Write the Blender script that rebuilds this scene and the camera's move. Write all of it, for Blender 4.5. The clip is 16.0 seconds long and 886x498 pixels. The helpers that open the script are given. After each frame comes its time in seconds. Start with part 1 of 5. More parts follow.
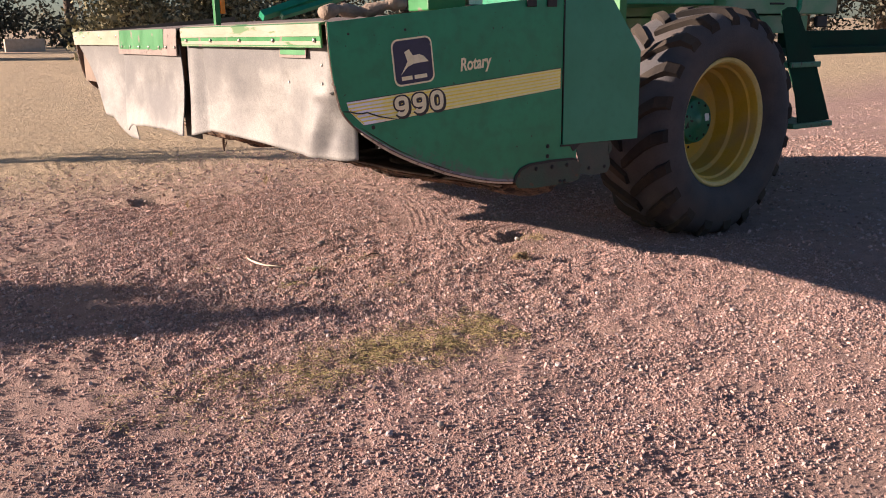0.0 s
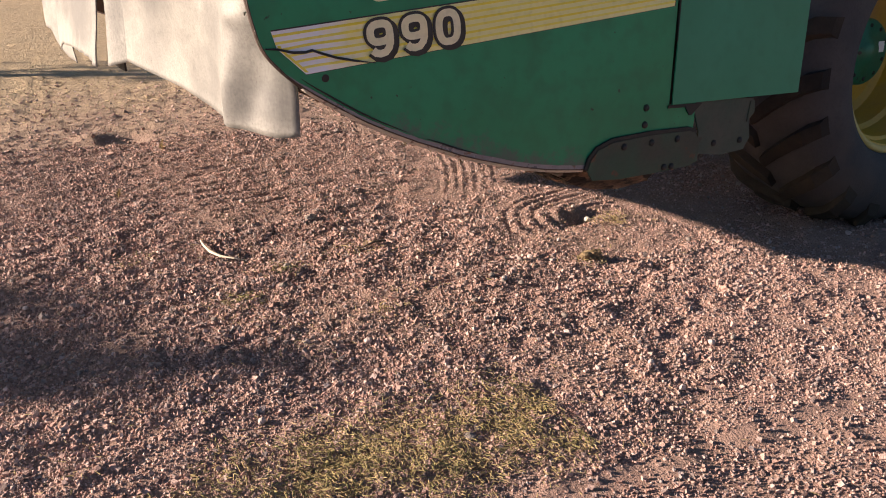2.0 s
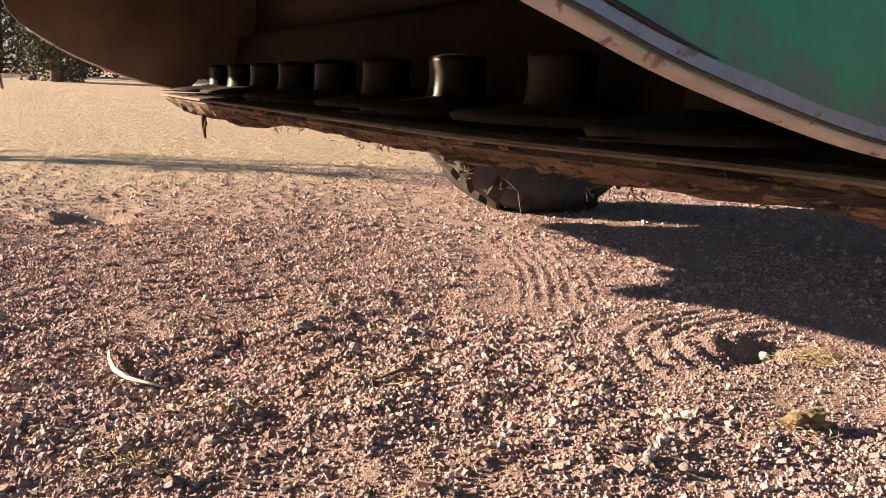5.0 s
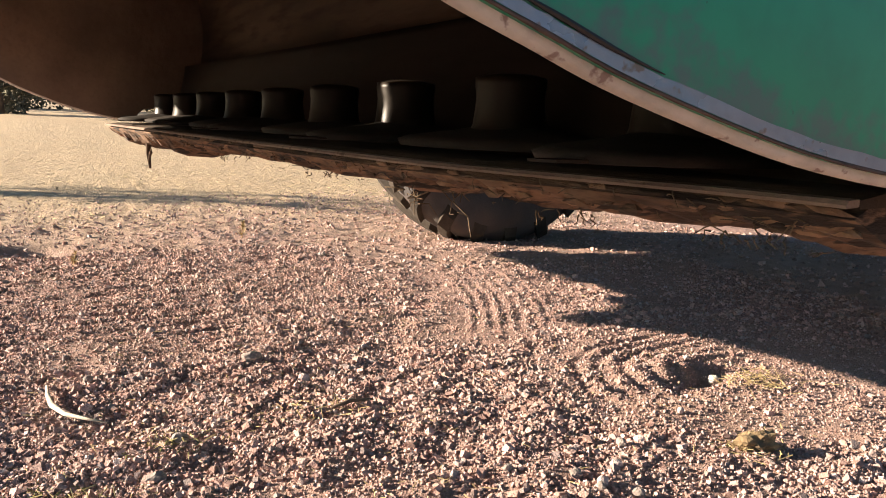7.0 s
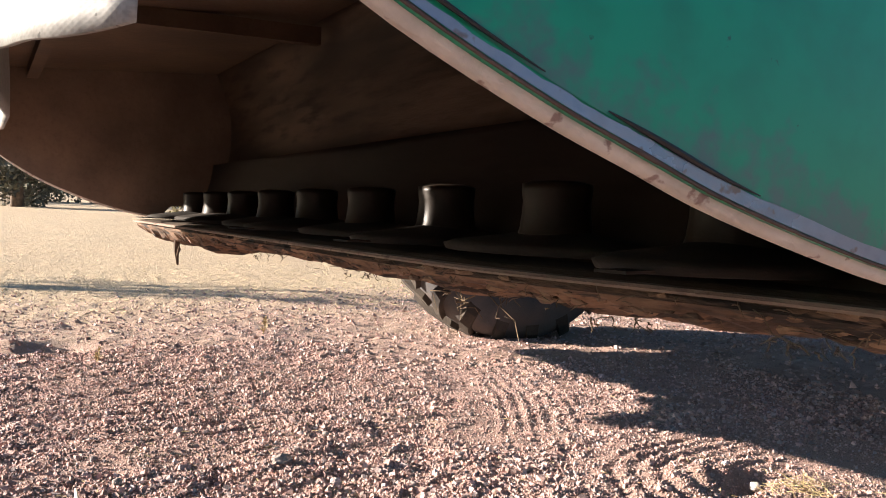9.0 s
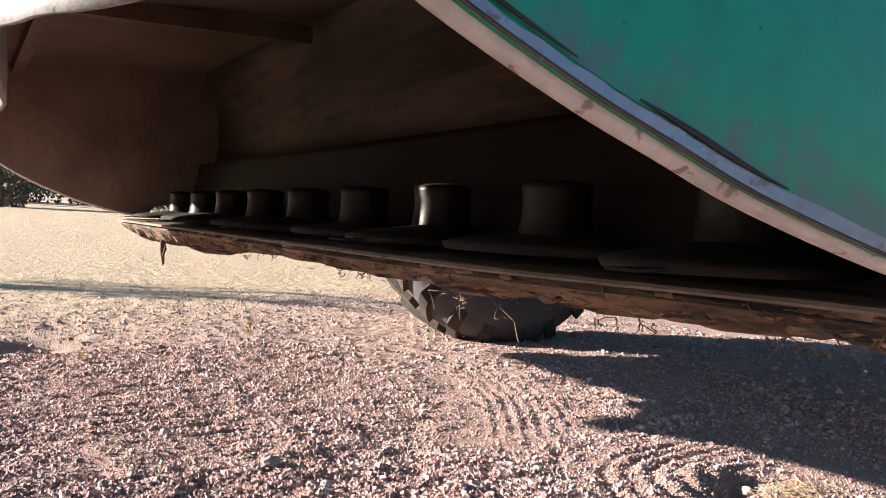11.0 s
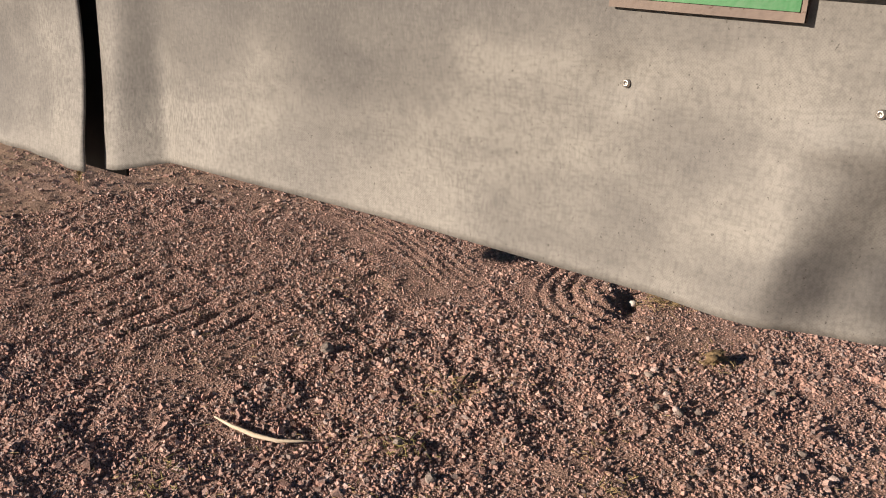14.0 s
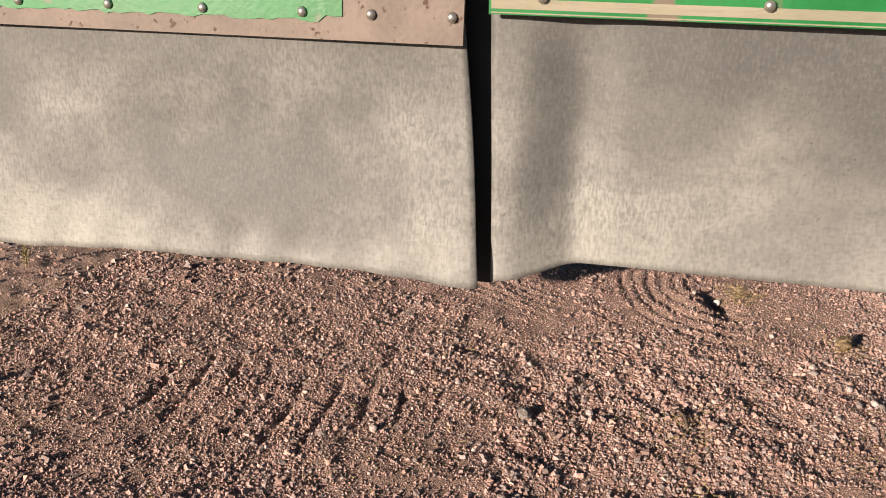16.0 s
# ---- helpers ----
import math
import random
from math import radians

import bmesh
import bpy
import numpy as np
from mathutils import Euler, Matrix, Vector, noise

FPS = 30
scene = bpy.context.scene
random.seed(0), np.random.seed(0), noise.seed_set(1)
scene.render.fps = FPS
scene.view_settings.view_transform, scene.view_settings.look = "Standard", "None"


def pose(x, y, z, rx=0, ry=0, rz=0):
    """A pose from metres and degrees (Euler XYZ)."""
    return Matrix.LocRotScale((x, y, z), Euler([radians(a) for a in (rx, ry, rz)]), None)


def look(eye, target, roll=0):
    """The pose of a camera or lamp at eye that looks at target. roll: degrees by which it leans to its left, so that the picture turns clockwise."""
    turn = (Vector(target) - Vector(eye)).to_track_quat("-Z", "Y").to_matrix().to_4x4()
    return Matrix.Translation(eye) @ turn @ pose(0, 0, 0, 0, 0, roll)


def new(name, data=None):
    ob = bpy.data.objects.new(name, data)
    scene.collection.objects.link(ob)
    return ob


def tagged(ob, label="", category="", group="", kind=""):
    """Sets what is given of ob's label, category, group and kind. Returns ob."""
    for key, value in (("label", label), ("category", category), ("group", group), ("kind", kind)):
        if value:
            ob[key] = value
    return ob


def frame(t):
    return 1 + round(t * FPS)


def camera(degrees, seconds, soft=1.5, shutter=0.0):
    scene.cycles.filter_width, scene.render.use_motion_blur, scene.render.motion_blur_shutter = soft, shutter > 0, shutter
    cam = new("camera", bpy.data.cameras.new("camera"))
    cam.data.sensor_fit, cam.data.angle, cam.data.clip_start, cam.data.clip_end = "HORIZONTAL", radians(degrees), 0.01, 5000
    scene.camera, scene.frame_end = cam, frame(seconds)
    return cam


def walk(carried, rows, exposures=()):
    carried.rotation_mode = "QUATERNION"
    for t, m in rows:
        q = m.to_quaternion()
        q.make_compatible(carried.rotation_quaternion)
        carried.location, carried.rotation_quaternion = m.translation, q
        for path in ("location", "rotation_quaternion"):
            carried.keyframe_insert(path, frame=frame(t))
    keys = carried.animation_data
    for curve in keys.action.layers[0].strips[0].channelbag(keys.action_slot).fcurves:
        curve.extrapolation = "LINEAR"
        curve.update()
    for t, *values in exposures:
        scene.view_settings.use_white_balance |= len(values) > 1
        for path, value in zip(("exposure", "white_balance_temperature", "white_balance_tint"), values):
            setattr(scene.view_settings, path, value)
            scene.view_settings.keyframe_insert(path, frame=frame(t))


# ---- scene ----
cam = camera(55.5, 16.0, soft=1.0)
PATH = [
    (0, (-1.615, -3.654, 1.494), (-0.642, -1.978, 0.997), -0.8),
    (0.5, (-1.366, -3.268, 1.481), (-0.416, -1.595, 0.932), -1.2),
    (1, (-1.038, -2.931, 1.459), (-0.128, -1.251, 0.868), -0.8),
    (1.5, (-0.724, -2.569, 1.425), (0.117, -0.879, 0.765), 0.3),
    (2, (-0.524, -2.114, 1.415), (0.268, -0.418, 0.709), -0.4),
    (2.5, (-0.317, -1.685, 1.381), (0.411, 0.03, 0.653), -0.9),
    (3, (-0.106, -1.252, 1.313), (0.558, 0.483, 0.571), -0.4),
    (3.5, (0.007, -0.833, 1.047), (0.667, 0.929, 0.367), -0.2),
    (4, (0.076, -0.68, 0.827), (0.75, 1.119, 0.27), 0.8),
    (4.5, (0.092, -0.609, 0.78), (0.807, 1.204, 0.333), 2.0),
    (4.7, (0.088, -0.614, 0.781), (0.797, 1.21, 0.369), 2.1),
    (6.8, (0.1, -0.605, 0.766), (0.89, 1.208, 0.468), 1.7),
    (7, (0.099, -0.599, 0.767), (0.918, 1.201, 0.467), 1.8),
    (7.5, (0.095, -0.597, 0.766), (0.935, 1.195, 0.479), 1.9),
    (8, (0.058, -0.575, 0.767), (0.883, 1.233, 0.541), 2.1),
    (8.5, (0.038, -0.564, 0.779), (0.841, 1.262, 0.64), 2.0),
    (8.7, (0.035, -0.568, 0.787), (0.83, 1.264, 0.682), 2.1),
    (10.8, (0.006, -0.532, 0.772), (0.845, 1.284, 0.737), 2.2),
    (11, (0.009, -0.533, 0.773), (0.846, 1.283, 0.705), 2.6),
    (11.5, (-0.013, -0.55, 0.902), (0.823, 1.239, 0.583), 3.3),
    (12, (-0.171, -0.707, 1.151), (0.672, 1.004, 0.549), 3.4),
    (12.5, (-0.485, -0.884, 1.358), (0.433, 0.747, 0.651), 2.9),
    (13, (-0.909, -0.748, 1.424), (0.152, 0.791, 0.713), 1.8),
    (13.2, (-1.041, -0.646, 1.454), (0.086, 0.848, 0.746), 1.5),
    (13.5, (-1.191, -0.453, 1.439), (0.069, 0.943, 0.756), 2.1),
    (14, (-1.399, -0.098, 1.456), (0.094, 1.054, 0.789), 3.3),
    (14.5, (-1.685, 0.212, 1.498), (-0.064, 1.158, 0.808), 2.1),
    (15, (-1.781, 0.604, 1.501), (-0.086, 1.405, 0.804), 0.8),
    (15.5, (-1.852, 1.057, 1.526), (-0.102, 1.744, 0.843), 0.7),
    (16, (-1.915, 1.468, 1.573), (-0.133, 2.054, 0.881), 1.2),
]
EXPOSURES = [(0, 1.45, 6300, 18), (1.0, 1.43, 6300, 16), (2.0, 1.45, 6450, 12), (3.2, 1.45, 6450, 12), (4.0, 1.60, 6550, 11), (4.7, 1.80, 6650, 12), (6.8, 2.00, 6450, 6), (8.5, 2.20, 5900, 5),
             (11, 2.28, 5500, 5), (11.5, 2.14, 5750, 5), (12, 1.48, 6250, 9), (12.5, 0.95, 6500, 10), (13.5, 0.73, 6300, 11), (14, 0.62, 6250, 9), (14.5, 0.82, 6150, 7), (16, 0.86, 6150, 7)]
walk(cam, [(t, look(e, g, r)) for t, e, g, r in PATH], EXPOSURES)

# ---- world, sun ----
SUN_EL, SUN_AZ = radians(15.8), radians(-27.5)      # way of the light over the ground: +x, a little to -y
light_way = Vector((math.cos(SUN_AZ) * math.cos(SUN_EL), math.sin(SUN_AZ) * math.cos(SUN_EL), -math.sin(SUN_EL)))
world = bpy.data.worlds.new("sky")
scene.world = world
world.use_nodes = True
wn, wl = world.node_tree.nodes, world.node_tree.links
wn.clear()
sky = wn.new("ShaderNodeTexSky")
sky.sky_type = "NISHITA"
sky.sun_disc = False
sky.ozone_density = 3.0
sky.sun_elevation = SUN_EL
sky.sun_rotation = math.atan2(-light_way.x, -light_way.y)
bg = wn.new("ShaderNodeBackground")
bg.inputs["Strength"].default_value = 0.038
wout = wn.new("ShaderNodeOutputWorld")
wl.new(sky.outputs[0], bg.inputs["Color"])
wl.new(bg.outputs[0], wout.inputs["Surface"])
sun_data = bpy.data.lights.new("sun", "SUN")
sun_data.energy, sun_data.angle, sun_data.color = 5.0, radians(0.5), (1.0, 0.80, 0.62)
sun = new("sun", sun_data)
sun.rotation_euler = light_way.to_track_quat("-Z", "Y").to_euler()


# ---- materials ----
def mat(name, c1, c2, rough=0.6, metal=0.0, scale=6.0, fine=60.0, fine_amount=0.25, bump=0.2, bump_scale=80.0,
        spots=None, spot_scale=20.0, spot_level=0.62, stretch=(1, 1, 1), island=0.0, island_tint=None, coat=0.0, gloss=0.5, sheen=0.0, across=None, dust=None, dust_level=0.55, dust_scale=3.0):
    m = bpy.data.materials.new(name)
    m.use_nodes = True
    nt = m.node_tree
    n, l = nt.nodes, nt.links
    bsdf = n["Principled BSDF"]
    tc = n.new("ShaderNodeTexCoord")
    mp = n.new("ShaderNodeMapping")
    mp.inputs["Scale"].default_value = stretch
    l.new(tc.outputs["Object"], mp.inputs["Vector"])

    def noise_at(s, d=5.0):
        t = n.new("ShaderNodeTexNoise")
        t.inputs["Scale"].default_value = s
        t.inputs["Detail"].default_value = d
        l.new(mp.outputs[0], t.inputs["Vector"])
        return t

    def mixed(fac, a, b, mode="MIX"):
        x = n.new("ShaderNodeMix")
        x.data_type, x.blend_type = "RGBA", mode
        for sock, v in ((0, fac), (6, a), (7, b)):
            if isinstance(v, (int, float)):
                x.inputs[sock].default_value = v
            elif isinstance(v, tuple):
                x.inputs[sock].default_value = (*v, 1)
            else:
                l.new(v, x.inputs[sock])
        return x.outputs[2]

    def ramp(sock, lo, hi):
        r = n.new("ShaderNodeMapRange")
        r.inputs["From Min"].default_value, r.inputs["From Max"].default_value = lo, hi
        l.new(sock, r.inputs["Value"])
        return r.outputs[0]

    big = noise_at(scale)
    col = mixed(ramp(big.outputs["Fac"], 0.35, 0.65), c1, c2)
    fn = noise_at(fine, 3.0)
    dark = tuple(v * 0.55 for v in c1)
    col = mixed(ramp(fn.outputs["Fac"], 0.5, 0.75), col, mixed(fine_amount, col, dark))
    if dust:
        dn = noise_at(dust_scale, 6.0)
        col = mixed(ramp(dn.outputs["Fac"], dust_level - 0.12, dust_level + 0.14), col, dust)
    if spots:
        sn = noise_at(spot_scale, 4.0)
        col = mixed(ramp(sn.outputs["Fac"], spot_level, spot_level + 0.05), col, spots)
    if island:
        gi = n.new("ShaderNodeNewGeometry")
        hsv = n.new("ShaderNodeHueSaturation")
        l.new(ramp(gi.outputs["Random Per Island"], 0.0, 1.0), hsv.inputs["Value"])
        mr = hsv.inputs["Value"].links[0].from_node
        mr.inputs["To Min"].default_value, mr.inputs["To Max"].default_value = 1 - island, 1 + island
        if island_tint:
            far = n.new("ShaderNodeMath")
            far.operation = "MULTIPLY"
            far.inputs[1].default_value = 37.7
            l.new(gi.outputs["Random Per Island"], far.inputs[0])
            frac = n.new("ShaderNodeMath")
            frac.operation = "FRACT"
            l.new(far.outputs[0], frac.inputs[0])
            col = mixed(ramp(frac.outputs[0], 0.45, 0.95), col, island_tint)
        l.new(col, hsv.inputs["Color"])
        col = hsv.outputs[0]
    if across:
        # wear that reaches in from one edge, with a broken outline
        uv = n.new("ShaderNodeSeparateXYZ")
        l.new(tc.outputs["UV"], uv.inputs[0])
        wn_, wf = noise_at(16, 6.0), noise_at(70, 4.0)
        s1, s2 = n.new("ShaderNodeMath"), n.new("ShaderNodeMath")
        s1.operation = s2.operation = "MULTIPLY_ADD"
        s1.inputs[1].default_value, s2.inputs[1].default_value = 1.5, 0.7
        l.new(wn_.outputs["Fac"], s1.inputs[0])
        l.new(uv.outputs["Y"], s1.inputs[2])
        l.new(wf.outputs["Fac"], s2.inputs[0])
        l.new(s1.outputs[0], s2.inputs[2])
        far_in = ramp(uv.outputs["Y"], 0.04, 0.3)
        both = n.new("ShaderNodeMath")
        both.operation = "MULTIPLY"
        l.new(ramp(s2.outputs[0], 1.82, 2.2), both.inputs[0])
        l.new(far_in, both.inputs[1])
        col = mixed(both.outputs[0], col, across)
    l.new(col, bsdf.inputs["Base Color"])
    bsdf.inputs["Sheen Weight"].default_value, bsdf.inputs["Sheen Roughness"].default_value = sheen, 0.6
    bsdf.inputs["Sheen Tint"].default_value = (0.75, 0.9, 0.8, 1)
    bsdf.inputs["Metallic"].default_value = metal
    bsdf.inputs["Specular IOR Level"].default_value = gloss
    bsdf.inputs["Coat Weight"].default_value, bsdf.inputs["Coat Roughness"].default_value = coat, 0.3
    rr = ramp(big.outputs["Fac"], 0.3, 0.7)
    mrr = rr.node
    mrr.inputs["To Min"].default_value, mrr.inputs["To Max"].default_value = max(0.05, rough - 0.08), min(1, rough + 0.08)
    l.new(rr, bsdf.inputs["Roughness"])
    if bump:
        bn = noise_at(bump_scale, 4.0)
        bp = n.new("ShaderNodeBump")
        bp.inputs["Strength"].default_value = bump
        bp.inputs["Distance"].default_value = 0.01
        l.new(bn.outputs["Fac"], bp.inputs["Height"])
        l.new(bp.outputs[0], bsdf.inputs["Normal"])
    return m


GREEN_LOOK = dict(c1=(0.004, 0.215, 0.106), c2=(0.007, 0.262, 0.134), rough=0.34, scale=2.5, fine=24, fine_amount=0.3, bump=0.02, bump_scale=30,
                  spots=(0.012, 0.05, 0.035), spot_scale=42, spot_level=0.68, coat=0.55, gloss=0.2, dust=(0.007, 0.165, 0.085), dust_level=0.60, dust_scale=11)
GREEN = mat("green_paint", **GREEN_LOOK)
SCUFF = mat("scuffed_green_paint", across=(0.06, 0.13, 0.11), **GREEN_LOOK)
# lighter copy of the green: light the shield catches, put into the colour
SHIELD_GREEN = mat("light_shield_green", (0.014, 0.215, 0.125), (0.030, 0.26, 0.165), 0.5, scale=2.5, fine=24, fine_amount=0.2, bump=0.02, bump_scale=30, coat=0.4, gloss=0.3)
DARK_GREEN = mat("dark_green_paint", (0.004, 0.03, 0.018), (0.006, 0.045, 0.027), 0.75, scale=3, bump=0.03, gloss=0.15)
GREEN_BRIGHT = mat("bright_green_paint", (0.013, 0.145, 0.034), (0.018, 0.185, 0.046), 0.45, scale=5, bump=0.05, spots=(0.16, 0.13, 0.10), spot_scale=9, spot_level=0.62)
BRACKET_GREY = mat("dusty_grey_green_steel", (0.048, 0.075, 0.060), (0.082, 0.088, 0.074), 0.75, scale=9, bump=0.25, spots=(0.05, 0.04, 0.03), spot_scale=16, spot_level=0.66)
LOWER_GREEN = mat("dirty_green_steel", (0.018, 0.075, 0.048), (0.05, 0.058, 0.046), 0.6, scale=7, bump=0.25, spots=(0.1, 0.05, 0.03), spot_scale=18)
# worn steel; its blue is sky reflection put into the colour
WORN = mat("worn_bare_steel", (0.15, 0.175, 0.235), (0.23, 0.25, 0.30), 0.3, metal=0.5, scale=9, bump=0.08, spots=(0.14, 0.105, 0.095), spot_scale=40, spot_level=0.62)
LIP = mat("polished_rusty_edge", (0.51, 0.455, 0.40), (0.62, 0.56, 0.50), 0.5, metal=0.05, scale=18, bump=0.25, spots=(0.26, 0.18, 0.16), spot_scale=45, spot_level=0.62)
PALE_DUST = mat("pale_dusty_paint", (0.25, 0.235, 0.165), (0.36, 0.31, 0.24), 0.8, scale=6, fine=60, bump=0.15, spots=(0.09, 0.17, 0.07), spot_scale=9, spot_level=0.60, stretch=(1, 0.4, 2))
RUSTY = mat("rusty_beige_plate", (0.15, 0.115, 0.098), (0.225, 0.178, 0.15), 0.7, scale=9, fine=80, bump=0.15, spots=(0.075, 0.038, 0.025), spot_scale=60, spot_level=0.63)


def canvas_material():
    """Woven cloth: a plain weave, grey smudges, paler and darker parts, painted fold shade."""
    m = bpy.data.materials.new("grey_canvas")
    m.use_nodes = True
    n, l = m.node_tree.nodes, m.node_tree.links
    bsdf = n["Principled BSDF"]
    bsdf.inputs["Roughness"].default_value = 0.62
    tc = n.new("ShaderNodeTexCoord")

    def streak(scale, stretch, detail=4.0):
        mp = n.new("ShaderNodeMapping")
        mp.inputs["Scale"].default_value = stretch
        l.new(tc.outputs["Object"], mp.inputs["Vector"])
        t = n.new("ShaderNodeTexNoise")
        t.inputs["Scale"].default_value, t.inputs["Detail"].default_value = scale, detail
        l.new(mp.outputs[0], t.inputs["Vector"])
        return t.outputs["Fac"]

    def rng_(sock, a, b2, c2=0.0, d2=1.0):
        r = n.new("ShaderNodeMapRange")
        for k, v in enumerate((a, b2, c2, d2)):
            r.inputs[1 + k].default_value = v
        l.new(sock, r.inputs[0])
        return r.outputs[0]

    def mixc(fac, a, b2, mode="MIX"):
        x = n.new("ShaderNodeMix")
        x.data_type, x.blend_type = "RGBA", mode
        for sock, v in ((0, fac), (6, a), (7, b2)):
            if isinstance(v, (int, float)):
                x.inputs[sock].default_value = v
            elif isinstance(v, tuple):
                x.inputs[sock].default_value = (*v, 1)
            else:
                l.new(v, x.inputs[sock])
        return x.outputs[2]

    col = mixc(rng_(streak(2.2, (1, 0.9, 1.2), 4), 0.38, 0.60), (0.135, 0.133, 0.131), (0.29, 0.283, 0.262))
    col = mixc(rng_(streak(5, (1, 0.7, 1.3), 6), 0.46, 0.72, 0.0, 0.6), col, (0.36, 0.353, 0.325))
    col = mixc(rng_(streak(6, (1, 0.5, 2.2), 6), 0.48, 0.70, 0.0, 0.32), col, (0.115, 0.112, 0.108))
    col = mixc(rng_(streak(30, (1, 1, 1), 5), 0.50, 0.72, 0.0, 0.28), col, (0.11, 0.11, 0.11))
    # the cloth is darker towards the middle of the header, in a broken patch
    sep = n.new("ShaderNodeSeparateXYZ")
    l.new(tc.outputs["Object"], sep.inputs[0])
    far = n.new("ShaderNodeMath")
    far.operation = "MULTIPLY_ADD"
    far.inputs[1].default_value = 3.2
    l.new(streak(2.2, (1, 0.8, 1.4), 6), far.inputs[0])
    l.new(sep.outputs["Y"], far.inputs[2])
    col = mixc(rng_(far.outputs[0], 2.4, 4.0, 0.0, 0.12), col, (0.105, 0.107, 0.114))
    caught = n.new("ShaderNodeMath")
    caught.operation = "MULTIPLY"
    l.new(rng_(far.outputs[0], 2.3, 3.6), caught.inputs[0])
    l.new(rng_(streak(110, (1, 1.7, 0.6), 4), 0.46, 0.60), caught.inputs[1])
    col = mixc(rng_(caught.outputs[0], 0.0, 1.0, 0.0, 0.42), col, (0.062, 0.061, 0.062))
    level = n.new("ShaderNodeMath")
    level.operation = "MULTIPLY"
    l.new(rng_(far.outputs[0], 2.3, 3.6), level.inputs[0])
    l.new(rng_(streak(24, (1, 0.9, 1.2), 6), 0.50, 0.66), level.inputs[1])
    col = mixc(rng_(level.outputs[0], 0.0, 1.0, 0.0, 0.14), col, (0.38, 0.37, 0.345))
    # paler towards the foot, darker brown near the top, both with ragged outlines
    for band_tone, a, b2, most in (((0.37, 0.36, 0.335), 1.00, 0.84, 0.7), ((0.080, 0.077, 0.072), 1.16, 1.40, 0.75)):
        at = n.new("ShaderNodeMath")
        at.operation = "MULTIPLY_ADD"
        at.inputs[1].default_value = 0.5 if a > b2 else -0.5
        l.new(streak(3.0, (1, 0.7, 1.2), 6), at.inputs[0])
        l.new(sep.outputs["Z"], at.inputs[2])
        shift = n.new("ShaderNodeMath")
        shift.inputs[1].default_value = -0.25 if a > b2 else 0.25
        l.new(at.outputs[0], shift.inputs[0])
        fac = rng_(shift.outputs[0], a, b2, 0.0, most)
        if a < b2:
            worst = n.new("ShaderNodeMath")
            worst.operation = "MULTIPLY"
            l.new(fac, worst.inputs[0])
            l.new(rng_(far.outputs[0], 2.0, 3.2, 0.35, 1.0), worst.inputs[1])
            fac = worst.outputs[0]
        col = mixc(fac, col, band_tone)
    # smudges rubbed into the cloth, the last two painted fold shade, each with a ragged outline: place along the
    # header, height, half-widths, strength
    ragged = streak(7, (1, 1, 0.8), 7)
    for y0, z0, wy, wz, most in ((2.42, 1.09, 0.40, 0.17, 0.85), (3.16, 1.20, 0.15, 0.09, 0.7), (1.30, 1.42, 0.70, 0.13, 0.92), (1.60, 1.24, 0.18, 0.16, 0.55), (2.85, 1.05, 0.25, 0.09, 0.6), (0.62, 1.38, 0.40, 0.09, 0.4), (1.05, 1.20, 0.22, 0.07, 0.3), (0.05, 1.10, 0.05, 0.13, 0.8), (1.80, 1.22, 0.06, 0.20, 0.6)):
        near = []
        for axis, c, w in (("Y", y0, wy), ("Z", z0, wz)):
            off, square = n.new("ShaderNodeMath"), n.new("ShaderNodeMath")
            off.operation, square.operation = "MULTIPLY_ADD", "POWER"
            off.inputs[1].default_value, off.inputs[2].default_value, square.inputs[1].default_value = 1 / w, -c / w, 2.0
            l.new(sep.outputs[axis], off.inputs[0])
            l.new(off.outputs[0], square.inputs[0])
            near.append(square.outputs[0])
        both, torn = n.new("ShaderNodeMath"), n.new("ShaderNodeMath")
        torn.operation, torn.inputs[1].default_value = "MULTIPLY_ADD", 3.2
        for k in (0, 1):
            l.new(near[k], both.inputs[k])
        l.new(ragged, torn.inputs[0])
        l.new(both.outputs[0], torn.inputs[2])
        col = mixc(rng_(torn.outputs[0], 3.1, 1.7, 0.0, most), col, (0.088, 0.086, 0.086))
    # plain weave, threads 2.6 mm apart, darker in its hollows
    waves = []
    for axis in ("Y", "Z"):
        turns, wave = n.new("ShaderNodeMath"), n.new("ShaderNodeMath")
        turns.operation, wave.operation = "MULTIPLY", "SINE"
        turns.inputs[1].default_value = math.pi / 0.0026
        l.new(sep.outputs[axis], turns.inputs[0])
        l.new(turns.outputs[0], wave.inputs[0])
        waves.append(wave.outputs[0])
    weave = n.new("ShaderNodeMath")
    weave.operation = "MULTIPLY"
    for k in (0, 1):
        l.new(waves[k], weave.inputs[k])
    hollow = n.new("ShaderNodeMath")
    hollow.operation = "MULTIPLY"
    l.new(rng_(weave.outputs[0], 0.1, -0.7), hollow.inputs[0])
    l.new(rng_(streak(9, (1, 1, 1), 5), 0.35, 0.65, 0.05, 0.22), hollow.inputs[1])
    col = mixc(hollow.outputs[0], col, (0.085, 0.082, 0.076))
    for stretch, shade in (((1, 1.2, 0.6), (0.23, 0.224, 0.21)), ((1, 0.45, 1.3), (0.055, 0.054, 0.052)), ((1, 1.3, 0.45), (0.06, 0.058, 0.056))):
        col = mixc(rng_(streak(140, stretch, 4), 0.46, 0.66, 0.0, 0.22), col, shade)
    col = mixc(rng_(streak(130, (1, 1, 1), 2), 0.70, 0.74, 0.0, 0.7), col, (0.06, 0.055, 0.05))
    l.new(col, bsdf.inputs["Base Color"])
    bp = n.new("ShaderNodeBump")
    bp.inputs["Strength"].default_value, bp.inputs["Distance"].default_value = 0.05, 0.001
    l.new(weave.outputs[0], bp.inputs["Height"])
    l.new(bp.outputs[0], bsdf.inputs["Normal"])
